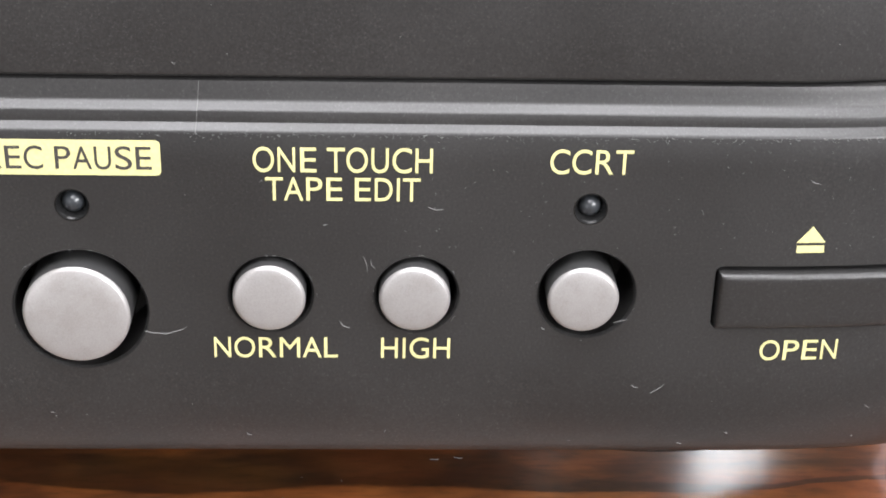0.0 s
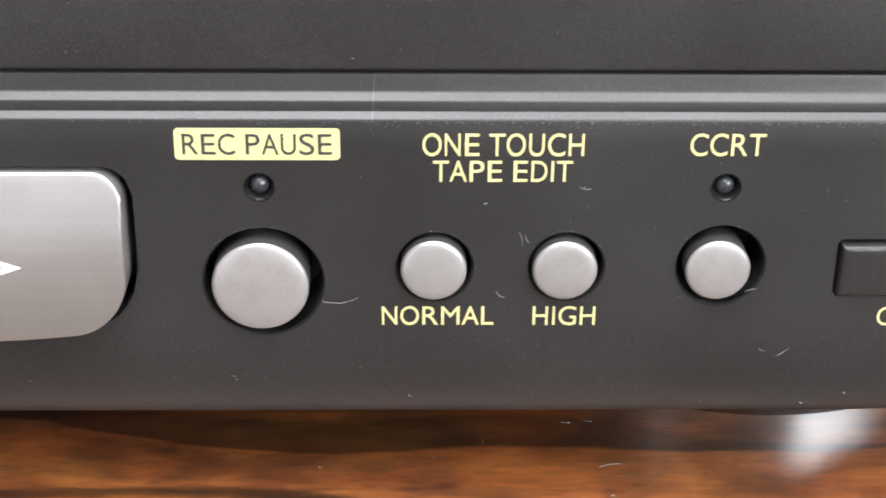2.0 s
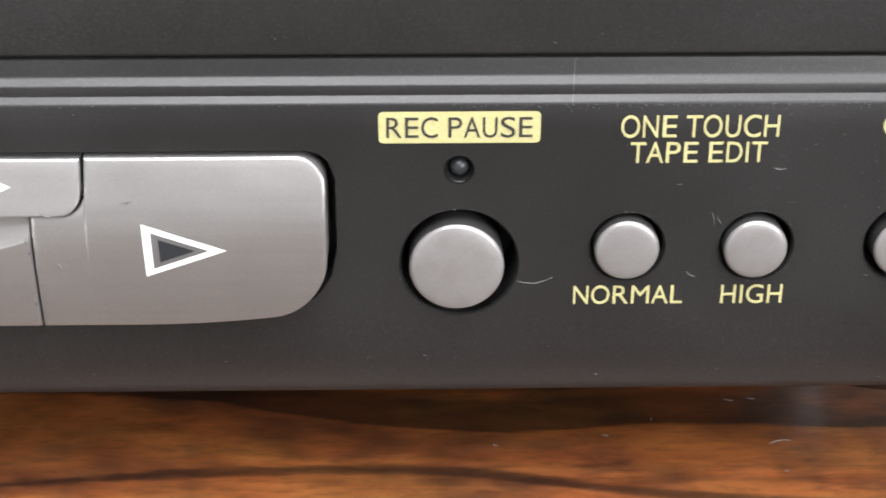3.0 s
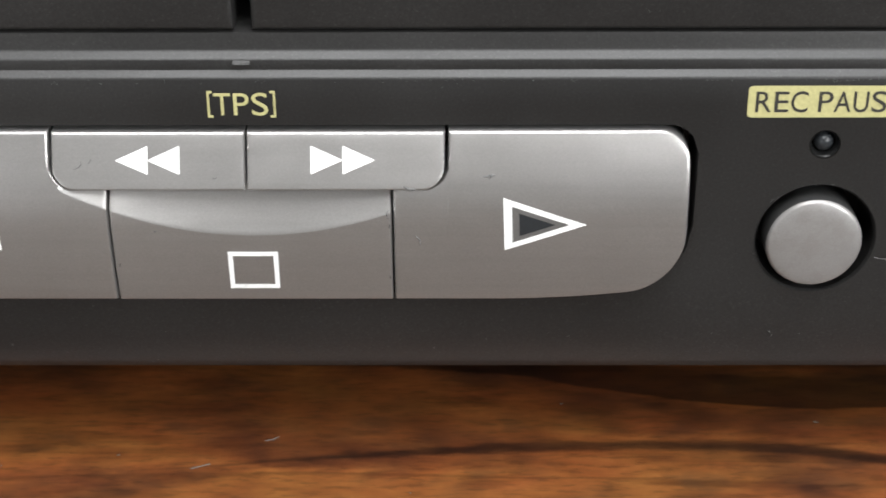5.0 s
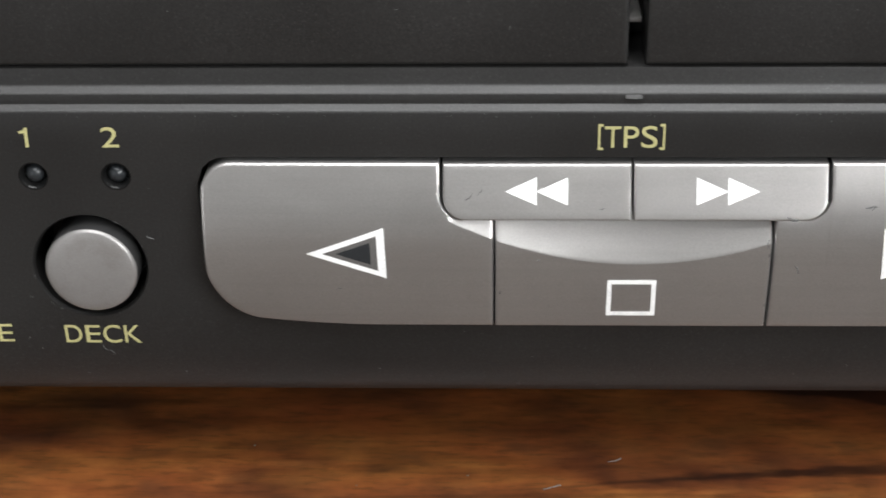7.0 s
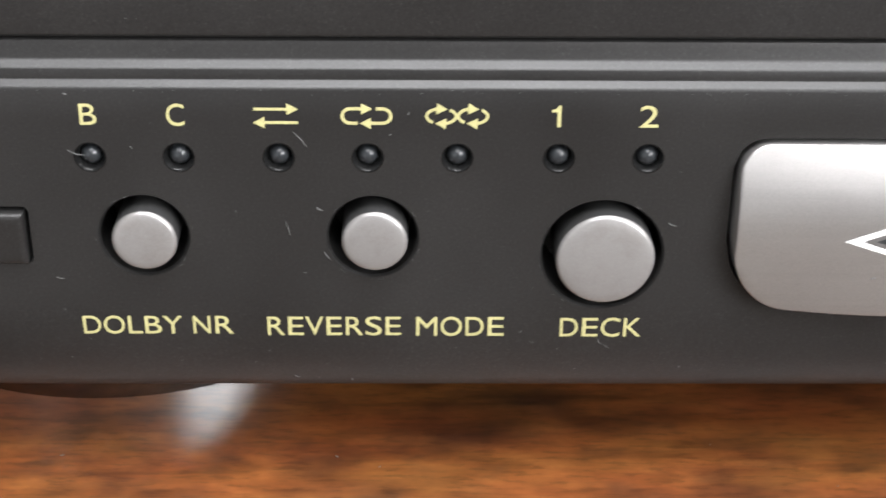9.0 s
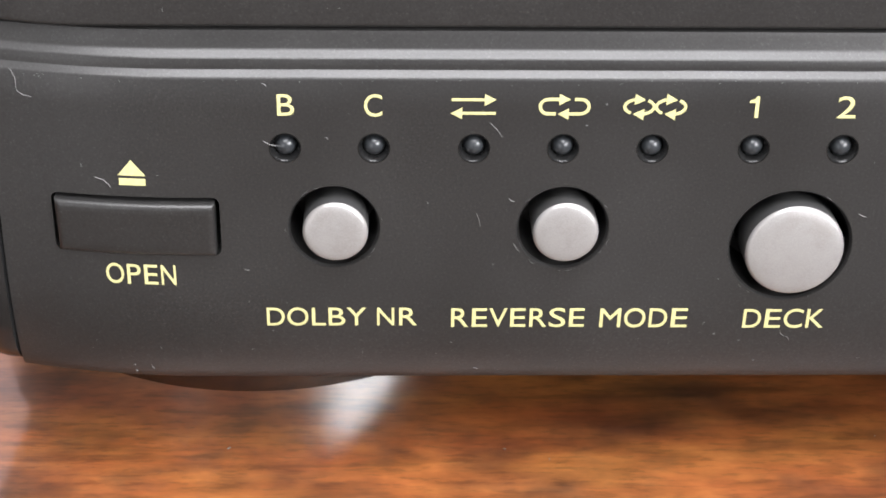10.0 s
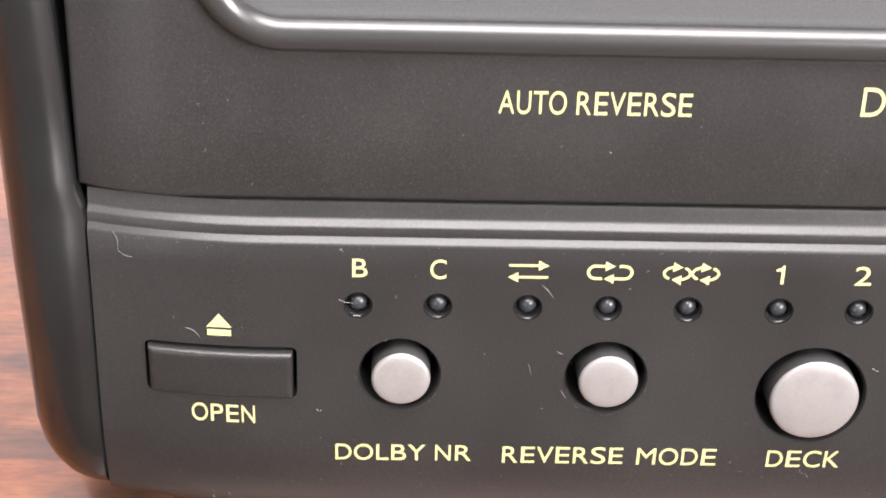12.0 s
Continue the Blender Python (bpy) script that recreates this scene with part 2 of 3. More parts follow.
def add_lathe(bm, cx, cz, profile, n=48):
    """Turns (radius, y) points about the axis through (cx, cz) along y; the ends are closed."""
    rings = []
    for r, y in profile:
        if r < 1e-6:
            rings.append([bm.verts.new((cx, y, cz))])
        else:
            rings.append([bm.verts.new((cx + r * math.cos(2 * math.pi * k / n), y, cz + r * math.sin(2 * math.pi * k / n))) for k in range(n)])
    for a, b in zip(rings, rings[1:]):
        for k in range(n):
            q = (k + 1) % n
            if len(a) == 1:
                bm.faces.new((a[0], b[q], b[k]))
            elif len(b) == 1:
                bm.faces.new((a[k], a[q], b[0]))
            else:
                bm.faces.new((a[k], a[q], b[q], b[k]))
    bmesh.ops.recalc_face_normals(bm, faces=bm.faces)


def lathe(cx, cz, profile, n=48):
    bm = bmesh.new()
    add_lathe(bm, cx, cz, profile, n)
    return bm


def rounded(x0, z0, x1, z1, r, n=8):
    pts = []
    for cx, cz, a in ((x1 - r, z0 + r, -90), (x1 - r, z1 - r, 0), (x0 + r, z1 - r, 90), (x0 + r, z0 + r, 180)):
        for k in range(n + 1):
            t = radians(a + 90 * k / n)
            pts.append((cx + r * math.cos(t), cz + r * math.sin(t)))
    return pts


def add_prism(bm, outline, y0, y1):
    a = [bm.verts.new((x, y0, z)) for x, z in outline]
    b = [bm.verts.new((x, y1, z)) for x, z in outline]
    n = len(a)
    bm.faces.new(a)
    bm.faces.new(b[::-1])
    for k in range(n):
        q = (k + 1) % n
        bm.faces.new((a[k], b[k], b[q], a[q]))
    bmesh.ops.recalc_face_normals(bm, faces=bm.faces)


def steps(lo, hi, edge, count, extra=()):
    """Stations from lo to hi, close together near both ends and round the extra places."""
    near = [0.0, 0.012, 0.028, 0.05, 0.08]
    near = [v * edge / 0.08 for v in near]
    s = {round(lo + v, 5) for v in near} | {round(hi - v, 5) for v in near}
    s |= {round(lo + (hi - lo) * k / count, 5) for k in range(count + 1)}
    for c, w, n in extra:
        s |= {round(c - w + 2 * w * k / n, 5) for k in range(n + 1) if lo <= c - w + 2 * w * k / n <= hi}
    out = []
    for v in sorted(s):
        if not out or v - out[-1] > 0.003:
            out.append(v)
    out[-1] = hi
    return out


def pad(xs, zb, zt, surf, bevel, back, count=14, away=None, crease=None):
    """A moulded key: its front follows surf(x, z) between zb(x) and zt(x), with rounded-over edges and sides that run back."""
    bm = bmesh.new()
    xl, xr = xs[0], xs[-1]
    grid = []
    for x in xs:
        lo, hi = zb(x), zt(x)
        near = [v * bevel for v in (0.0, 0.12, 0.3, 0.6, 1.0)]
        if crease:
            a, b = lo + bevel, hi - bevel
            c = min(max(crease(x), a + 0.3 * (b - a)), b - 0.06 * (b - a))
            inner = [a + (c - a) * k / count for k in range(1, count)] + [c - 0.004, c] + [c + (b - c) * k / count for k in range(1, count)]
        else:
            inner = [lo + bevel + (hi - lo - 2 * bevel) * k / count for k in range(1, count)]
        zs = [lo + v for v in near] + inner + [hi - v for v in near[::-1]]
        col = []
        for z in zs:
            d = min(x - xl, xr - x, z - lo, hi - z)
            if away:
                d = min(d, away(x, z))
            u = max(0.0, 1 - max(d, 0.0) / bevel)
            col.append(bm.verts.new((x, surf(x, z) + bevel * (1 - math.sqrt(max(0.0, 1 - u * u))), z)))
        grid.append(col)
    for a, b in zip(grid, grid[1:]):
        for j in range(len(a) - 1):
            bm.faces.new((a[j], b[j], b[j + 1], a[j + 1]))
    loop = [c[0] for c in grid] + grid[-1][1:] + [c[-1] for c in grid[::-1]][1:] + grid[0][-2:0:-1]
    rear = [bm.verts.new((v.co.x, back, v.co.z)) for v in loop]
    n = len(loop)
    for k in range(n):
        q = (k + 1) % n
        bm.faces.new((loop[k], rear[k], rear[q], loop[q]))
    bm.faces.new(rear)
    bmesh.ops.remove_doubles(bm, verts=bm.verts, dist=0.0008)
    bmesh.ops.recalc_face_normals(bm, faces=bm.faces)
    return bm


def carve(bm, cutter):
    """bm less cutter, as a new bmesh; both are closed."""
    obs = []
    for b in (bm, cutter):
        me = bpy.data.meshes.new("work")
        b.to_mesh(me)
        b.free()
        obs.append(new("work", me))
    mod = obs[0].modifiers.new("cut", "BOOLEAN")
    mod.operation, mod.solver, mod.object = "DIFFERENCE", "EXACT", obs[1]
    bpy.context.view_layer.update()
    dg = bpy.context.evaluated_depsgraph_get()
    out = bmesh.new()
    me = bpy.data.meshes.new_from_object(obs[0].evaluated_get(dg))
    out.from_mesh(me)
    bpy.data.meshes.remove(me)
    for o in obs:
        d = o.data
        bpy.data.objects.remove(o)
        bpy.data.meshes.remove(d)
    return out


def drape(bm, surf, lift=0.006):
    """Lays a flat figure in the xz plane on a surface."""
    for v in bm.verts:
        v.co.y = surf(v.co.x, v.co.z) - lift + v.co.y
    return bm


def add_flat(bm, outline, y=0.0):
    f = bm.faces.new([bm.verts.new((x, y, z)) for x, z in outline])
    f.normal_update()
    if f.normal.y > 0:
        f.normal_flip()
    return f


def thick(bm, t=0.004):
    """Gives flat figures the thickness of a layer of ink."""
    res = bmesh.ops.extrude_face_region(bm, geom=list(bm.faces))
    bmesh.ops.translate(bm, vec=(0, t, 0), verts=[v for v in res["geom"] if isinstance(v, bmesh.types.BMVert)])
    bmesh.ops.recalc_face_normals(bm, faces=bm.faces)
    return bm


def stroke(bm, pts, w):
    """A flat ribbon of width w along points in the xz plane."""
    p = [Vector(q) for q in pts]
    row = []
    for k, q in enumerate(p):
        t = (p[min(k + 1, len(p) - 1)] - p[max(k - 1, 0)]).normalized() * (w / 2)
        row.append((bm.verts.new((q.x + t.y, 0.0, q.y - t.x)), bm.verts.new((q.x - t.y, 0.0, q.y + t.x))))
    for (a, b), (c, d) in zip(row, row[1:]):
        f = bm.faces.new((a, c, d, b))
        f.normal_update()
        if f.normal.y > 0:
            f.normal_flip()


# advance and ink edges of plain grotesque capitals, in thousandths of the type size
SET = {"A": (667, 14, 654), "B": (667, 74, 627), "C": (722, 44, 681), "D": (722, 81, 674), "E": (667, 86, 616), "G": (778, 48, 704),
       "H": (722, 77, 646), "I": (278, 91, 188), "L": (556, 76, 537), "M": (833, 73, 761), "N": (722, 76, 646), "O": (778, 39, 739),
       "P": (667, 86, 622), "R": (722, 88, 684), "S": (667, 49, 620), "T": (611, 14, 597), "U": (722, 79, 644), "V": (667, 20, 647),
       "K": (667, 76, 663), "Y": (667, 14, 653), "2": (556, 26, 507), "[": (278, 63, 250), "]": (278, 28, 215)}


def glyph(char, weight):
    """One letter of the built-in font as a mesh in the xy plane."""
    cu = bpy.data.curves.new("lettering", "FONT")
    cu.body = char
    cu.offset = weight
    cu.resolution_u = 5
    ob = new("work", cu)
    bpy.context.view_layer.update()
    me = bpy.data.meshes.new_from_object(ob.evaluated_get(bpy.context.evaluated_depsgraph_get()))
    bpy.data.objects.remove(ob)
    bpy.data.curves.remove(cu)
    return me


def letters(body, x0, x1, z0, z1, weight=0.0):
    """A line of built-in lettering, from x0 to x1, capitals from z0 to z1, each letter set to the width of a grotesque."""
    bm = bmesh.new()
    pen = 0.0
    for char in body:
        if char == " ":
            pen += 278
            continue
        wide, lo, hi = SET[char]
        me = glyph(char, weight)
        old = len(bm.verts)
        bm.from_mesh(me)
        bpy.data.meshes.remove(me)
        bm.verts.ensure_lookup_table()
        mine = bm.verts[old:]
        xs, ys = [v.co.x for v in mine], [v.co.y for v in mine]
        a, b, c, d = min(xs), max(xs), min(ys), max(ys)
        over = 0.018 if char in "OCGSU" else 0.11 if char in "[]" else 0.0
        for v in mine:
            up = (v.co.y - c) / (d - c)
            v.co = Vector((pen + lo + (v.co.x - a) / (b - a) * (hi - lo), 0.0, -over + up * (1 + 2 * over) if char != "U" else -over + up * (1 + over)))
        pen += wide
    xs = [v.co.x for v in bm.verts]
    a, b = min(xs), max(xs)
    for v in bm.verts:
        v.co.x = x0 + (v.co.x - a) / (b - a) * (x1 - x0)
        v.co.z = z0 + v.co.z * (z1 - z0)
    bmesh.ops.recalc_face_normals(bm, faces=bm.faces)
    for f in bm.faces:
        if f.normal.y > 0:
            f.normal_flip()
    return bm


def tube(path, r, n=10, squash=1.0):
    """A round bead along a closed path of (x, y, z) points in the xz plane."""
    bm = bmesh.new()
    rings = []
    m = len(path)
    for k in range(m):
        p, q, s = Vector(path[k]), Vector(path[(k + 1) % m]), Vector(path[k - 1])
        t = (q - s).normalized()
        side = t.cross(Vector((0, 1, 0))).normalized()
        rings.append([bm.verts.new(p + side * (r * math.cos(2 * math.pi * j / n)) + Vector((0, 1, 0)) * (r * squash * math.sin(2 * math.pi * j / n))) for j in range(n)])
    for k in range(m):
        a, b = rings[k], rings[(k + 1) % m]
        for j in range(n):
            i = (j + 1) % n
            bm.faces.new((a[j], a[i], b[i], b[j]))
    bmesh.ops.recalc_face_normals(bm, faces=bm.faces)
    return bm


def box(x0, y0, z0, x1, y1, z1, bevel=0.0, seg=2):
    bm = bmesh.new()
    bmesh.ops.create_cube(bm, size=1.0)
    for v in bm.verts:
        v.co = Vector((x0 + (v.co.x + 0.5) * (x1 - x0), y0 + (v.co.y + 0.5) * (y1 - y0), z0 + (v.co.z + 0.5) * (z1 - z0)))
    if bevel:
        bmesh.ops.bevel(bm, geom=list(bm.edges), offset=bevel, segments=seg, affect="EDGES", profile=0.5)
    return bm


# ---- the room: plain walls that close the place ----
def structure(name, bm, material, label):
    ob = part(name, bm, material, None, label, scale=1.0)
    return tagged(ob, label, name.split("_")[0], kind="structure")


structure("floor", box(-1.4, -3.3, -0.80, 1.4, 1.1, -0.75), FLOOR, "brown wooden floor under the table")
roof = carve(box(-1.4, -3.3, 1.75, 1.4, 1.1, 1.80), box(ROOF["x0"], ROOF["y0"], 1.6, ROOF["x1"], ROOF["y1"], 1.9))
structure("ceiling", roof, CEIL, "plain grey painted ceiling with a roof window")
# opening made only to hold the added pink fill lamp
F = FAR_FILL
north = carve(box(-1.4, 1.0, -0.75, 1.4, 1.1, 1.75), box(F["x0"], 0.9, F["z0"], F["x1"], 1.2, F["z1"]))
structure("wall_north", north, WALL, "pale painted wall with an opening for an added fill lamp")
structure("wall_south", box(-1.4, -3.3, -0.75, 1.4, -3.2, 1.75), WALL, "plain pale painted wall facing the table")
# narrow opening made only to hold the added west fill lamp
V = WEST_FILL
west = carve(box(-1.4, -3.2, -0.75, -1.3, 1.0, 1.75), box(-1.5, V["y0"], V["z0"], -1.2, V["y1"], V["z1"]))
structure("wall_west", west, WALL, "pale painted side wall with a narrow opening for an added fill lamp")
W = WINDOW
east = box(1.3, -3.2, -0.75, 1.4, 1.0, 1.75)
hole = box(1.2, W["y0"], W["z0"], 1.5, W["y1"], W["z1"])
structure("wall_east", carve(east, hole), WALL, "pale painted wall with a wide window opening")

# ---- the table ----
table = tagged(new("table"), "reddish-brown varnished wooden table with dark grain", "table")
table.location = (0.0, 0.35, -0.75)
part("tabletop", box(-0.75, -0.0095, -0.03, 0.75, 0.70, 0.0, 0.0025), WOOD, table, sharp=5.0, scale=1.0)
for lx in (-0.68, 0.68):
    for ly in (0.0, 0.64):
        part("leg", box(lx - 0.03, ly - 0.03, -0.75, lx + 0.03, ly + 0.03, -0.03, 0.003), WOOD, table, scale=1.0)

# ---- the cassette deck ----
deck = tagged(new("cassette_deck"), "black plastic double cassette deck with silver buttons, standing on a table", "cassette deck")
deck.location = (0.0, 0.10, 0.0)

LEFT, RIGHT = -13.06, 13.46      # where the front panel meets the side cheeks


def ends(x):
    """The front bends back a little towards both ends."""
    return 0.042 * max(0.0, x - 11.5) ** 2 + 0.32 * max(0.0, x - 12.95) ** 2 + 0.075 * max(0.0, -11.2 - x) ** 2


def face(x, z):
    low = min(max(0.0, 2.35 - z), 1.205)
    return ends(x) + 0.32 * (1 - math.sqrt(1 - (low / 1.25) ** 2))


def profile():
    """Front of the lower panel from its foot to the shelf under the cassette doors: (y, z)."""
    pts = [(0.30, 1.138)] + [(0.32 * (1 - math.sqrt(1 - (a / 1.25) ** 2)), 2.35 - a) for a in (1.205, 1.18, 1.14, 1.08, 1.0, 0.89, 0.76, 0.62, 0.47, 0.31, 0.15, 0.0)]
    pts += [(0.0, 2.6), (0.0, 3.4), (0.0, 4.2), (0.0, 4.470), (0.006, 4.490)]
    pts += [(0.018, 4.504), (0.058, 4.540), (0.068, 4.552), (0.070, 4.575), (0.070, 4.640)]
    pts += [(0.077, 4.656), (0.090, 4.667), (0.130, 4.700), (0.146, 4.714), (0.155, 4.735), (0.168, 4.830), (0.184, 4.882), (0.250, 4.906), (0.50, 4.92)]
    return pts


def panel_block():
    bm = bmesh.new()
    xs = [LEFT + k * 0.14 for k in range(14)] + [-11.0 + 0.74 * k for k in range(31)] + [11.5 + k * 0.14 for k in range(15)]
    xs = sorted(v for v in xs if v <= RIGHT) + [RIGHT]
    prof = profile()
    rows = []
    for x in xs:
        e = ends(x)
        rows.append([bm.verts.new((x, y + e, z)) for y, z in prof] + [bm.verts.new((x, 1.6, prof[-1][1])), bm.verts.new((x, 1.6, prof[0][1]))])
    n = len(rows[0])
    for a, b in zip(rows, rows[1:]):
        for j in range(n):
            i = (j + 1) % n
            bm.faces.new((a[j], b[j], b[i], a[i]))
    bm.faces.new(rows[0])
    bm.faces.new(rows[-1])
    bmesh.ops.recalc_face_normals(bm, faces=bm.faces)
    return bm


# buttons: x, z, cap radius, hole radius, how far the cap stands out, how far it sits off the hole's middle
ROUND = [
    ("DECK", -5.510, 2.771, 0.474, 0.590, 0.11, 0.024),
    ("REVERSE MODE", -7.705, 2.966, 0.313, 0.434, 0.115, 0.020),
    ("DOLBY NR", -9.871, 2.975, 0.309, 0.429, 0.12, 0.015),
    ("REC PAUSE", 5.579, 2.770, 0.474, 0.595, 0.11, -0.025),
    ("NORMAL", 7.258, 2.940, 0.323, 0.376, 0.10, -0.013),
    ("HIGH", 8.548, 2.940, 0.318, 0.375, 0.10, -0.020),
    ("CCRT", 10.063, 2.954, 0.320, 0.440, 0.12, -0.040),
]
LEDS = [-10.307, -9.490, -8.566, -7.743, -6.913, -5.969, -5.138, 5.575, 10.045]
LED_Z = 3.800
OPENS = [(-12.53, -10.94, 2.67, 3.285), (11.20, 12.915, 2.62, 3.25)]

CL, CR, CB, CT = -4.285, 4.275, 2.170, 3.965     # the block of tape keys


def key_bottom(x):
    a = max(0.0, abs(x) - 2.4)
    z = CB + 0.045 * a * a
    d = min(x - CL, CR - x)
    r = 0.55
    if d < r:
        z += 0.62 * (1 - math.sqrt(max(0.0, 1 - (1 - max(d, 0.0) / r) ** 2)))
    return z


def key_top(x):
    d, r = min(x - CL, CR - x), 0.30
    return CT - (r - math.sqrt(max(0.0, r * r - (r - max(d, 0.0)) ** 2)) if d < r else 0.0)


def scoop_edge(x):
    """Lower edge of the thumb scoop."""
    return 2.94 + 0.134 * (x - 0.05) ** 2


def key_front(x, z):
    """The keys' common front: gently domed, with a thumb scoop under the winding keys."""
    t = (z - 3.05) / 1.0
    y = -0.235 + (0.225 if t > 0 else 0.105) * t * t + 0.0045 * max(0.0, abs(x) - 2.6) ** 2
    d = z - scoop_edge(x)
    if d > 0 and -1.80 < x < 1.40:
        y += 0.50 * d - 0.16 * d * d
    return y


cut = bmesh.new()
for _, bx, bz, rc, rh, _, _ in ROUND:
    add_lathe(cut, bx, bz, [(0, -0.3), (rh + 0.03, -0.3), (rh + 0.012, -0.006), (rh - 0.012, 0.03), (rh - 0.02, 0.75), (0, 0.75)], 64)
for lx in LEDS:
    add_lathe(cut, lx, LED_Z, [(0, -0.2), (0.166, -0.2), (0.148, -0.003), (0.114, 0.080), (0.106, 0.20), (0, 0.20)], 40)
for x0, x1, z0, z1 in OPENS:
    add_prism(cut, rounded(x0, z0, x1, z1, 0.07, 5), -0.3, 0.8)
gap = 0.045
kx = steps(CL - gap, CR + gap + 0.045, 0.4, 40)
inset = lambda x: CL + (x - kx[0]) * (CR - CL) / (kx[-1] - kx[0])
outline = [(x, key_bottom(inset(x)) - 0.012) for x in kx] + [(x, key_top(inset(x)) + gap) for x in kx[::-1]]
add_prism(cut, outline, -0.3, 0.7)
front_panel = part("front_panel", carve(panel_block(), cut), BLACK, deck, "black moulded panel with recessed button holes and twin ridges", 28.0)

# body behind the front
body = part("body", box(-13.2, 1.6, 1.12, 13.55, 30.0, 12.6, 0.25), CASE, deck, "black metal case")
part("sub_chassis", box(-12.9, 0.95, 4.95, 13.2, 1.6, 12.4), PIT, deck)


def cheek(side):
    """A rounded pillar that closes the front at one end."""
    edge = LEFT if side < 0 else RIGHT
    bm = bmesh.new()
    rings = []
    for z in (1.16, 1.20, 1.28, 1.40, 1.58, 1.85, 2.3, 3.0, 3.8, 4.3, 4.55, 4.70, 4.82, 4.94, 5.1, 5.4, 5.8, 6.4, 7.0, 8.0, 10.0, 12.0, 12.4, 12.55):
        low = max(0.0, 1.98 - z) / 0.83
        shrink = 1 - math.sqrt(max(0.0, 1 - min(low, 1.0) ** 2))
        wide = 0.86 + 0.045 * max(0.0, z - 2.0) - 0.36 * shrink
        up = min(1.0, max(0.0, (z - 3.9) / 1.6))
        fronty = ends(edge) - 0.02 + 0.42 * shrink + 0.17 * up
        top = max(0.0, z - 12.0) / 0.6
        fronty += 0.3 * top * top
        rise = min(1.0, max(0.0, (z - 4.55) / 0.39))
        lean = 0.105 * rise * rise * (3 - 2 * rise) + min(0.10, 0.052 * max(0.0, z - 4.94))
        inner = edge + side * lean
        ring = [(inner, 1.7), (inner, fronty + 0.12 - 0.06 * up), (inner + side * 0.008, fronty + 0.05 - 0.03 * up)]
        for k in range(0, 13):
            t = k / 12
            ring.append((inner + side * (0.03 + (wide - lean) * math.sin(t * math.pi / 2)), fronty + 0.9 * (1 - math.cos(t * math.pi / 2))))
        ring += [(edge + side * (0.03 + wide), 3.5), (inner, 3.5)]
        rings.append([bm.verts.new((x, y, z)) for x, y in ring])
    n = len(rings[0])
    for a, b in zip(rings, rings[1:]):
        for j in range(n):
            i = (j + 1) % n
            bm.faces.new((a[j], b[j], b[i], a[i]))
    bm.faces.new(rings[0])
    bm.faces.new(rings[-1])
    bmesh.ops.recalc_face_normals(bm, faces=bm.faces)
    return part("side_cheek", bm, BLACK_GLOSS, deck, "smooth rounded black pillar", 24.0)


cheek(-1)
cheek(1)

# feet: round, smooth metal shells
for fx, front in ((-10.90, 4.86), (11.26, 5.10)):
    for fy in (front, 25.5):
        bm = bmesh.new()
        for r0, z0, r1, z1 in ((0.0, 1.13, 3.38, 1.13), (3.38, 1.13, 3.20, 0.0), (3.20, 0.0, 0.0, 0.0)):
            rim = [[bm.verts.new((fx + r * math.cos(2 * math.pi * k / 96), fy + r * math.sin(2 * math.pi * k / 96), z)) for k in range(96)] for r, z in ((r0, z0), (r1, z1)) if r]
            if len(rim) == 1:
                bm.faces.new(rim[0] if z0 > 1 else rim[0][::-1])
            else:
                for k in range(96):
                    q = (k + 1) % 96
                    bm.faces.new((rim[0][k], rim[1][k], rim[1][q], rim[0][q]))
        part("foot", bm, FOOT_METAL, deck, "round dark satin metal foot", 18.0)


# ---- cassette doors ----
DOOR_Y = 0.165


def door_front(x, z):
    return DOOR_Y + 0.085 * max(0.0, x - 11.5) ** 2 + 0.23 * max(0.0, -12.05 - x) ** 2


def cassette_door(x0, x1, wx0, wx1):
    zs0, zs1 = 4.912, 12.3
    xs = steps(x0, x1, 0.08, 30, ((x0 + 0.9, 0.9, 12), (x1 - 0.9, 0.9, 12)))
    bm = pad(xs, lambda x: zs0, lambda x: zs1, door_front, 0.045, 0.62, 10)
    win = bmesh.new()
    add_prism(win, rounded(wx0, 6.74, wx1, 11.2, 0.75, 10), -0.6, 1.2)
    door = part("cassette_door", carve(bm, win), BLACK_DOOR, deck, "black plastic cassette door with a window", 28.0)
    ring = [(x, door_front(x, z), z) for x, z in rounded(wx0, 6.66, wx1, 11.2, 0.75, 14)]
    part("window_bead", tube(ring, 0.165, 20, 0.85), FRAME_GLOSS, door, "shiny rounded black window surround")
    ring = [(x, door_front(x, z) + 0.012, z) for x, z in rounded(wx0 - 0.175, 6.485, wx1 + 0.175, 11.375, 0.925, 14)]
    part("window_trim", tube(ring, 0.022, 8), FRAME_GLOSS, door, "thin raised line round the window")
    pane = bmesh.new()
    add_prism(pane, rounded(wx0 + 0.02, 6.76, wx1 - 0.02, 11.18, 0.73, 8), 0.30, 0.42)
    part("window_pane", pane, SMOKED, door, "dark smoked window")
    return door


door_left = cassette_door(LEFT - 0.09, -0.075, -11.76, -1.3)
cassette_door(0.092, RIGHT + 0.09, 1.3, 12.16)
part("lettering", thick(drape(letters("AUTO REVERSE", -8.955, -7.062, 5.885, 6.125), door_front)), INK, door_left, "pale yellow printed words")
part("lettering", thick(drape(letters("D", -5.40, -5.17, 5.92, 6.225), door_front)), INK, door_left, "pale yellow printed letter")
part("latch", box(-0.078, 0.34, 5.285, 0.055, 0.95, 5.335, 0.01), GRAPHITE, deck, "small grey catch between the doors")

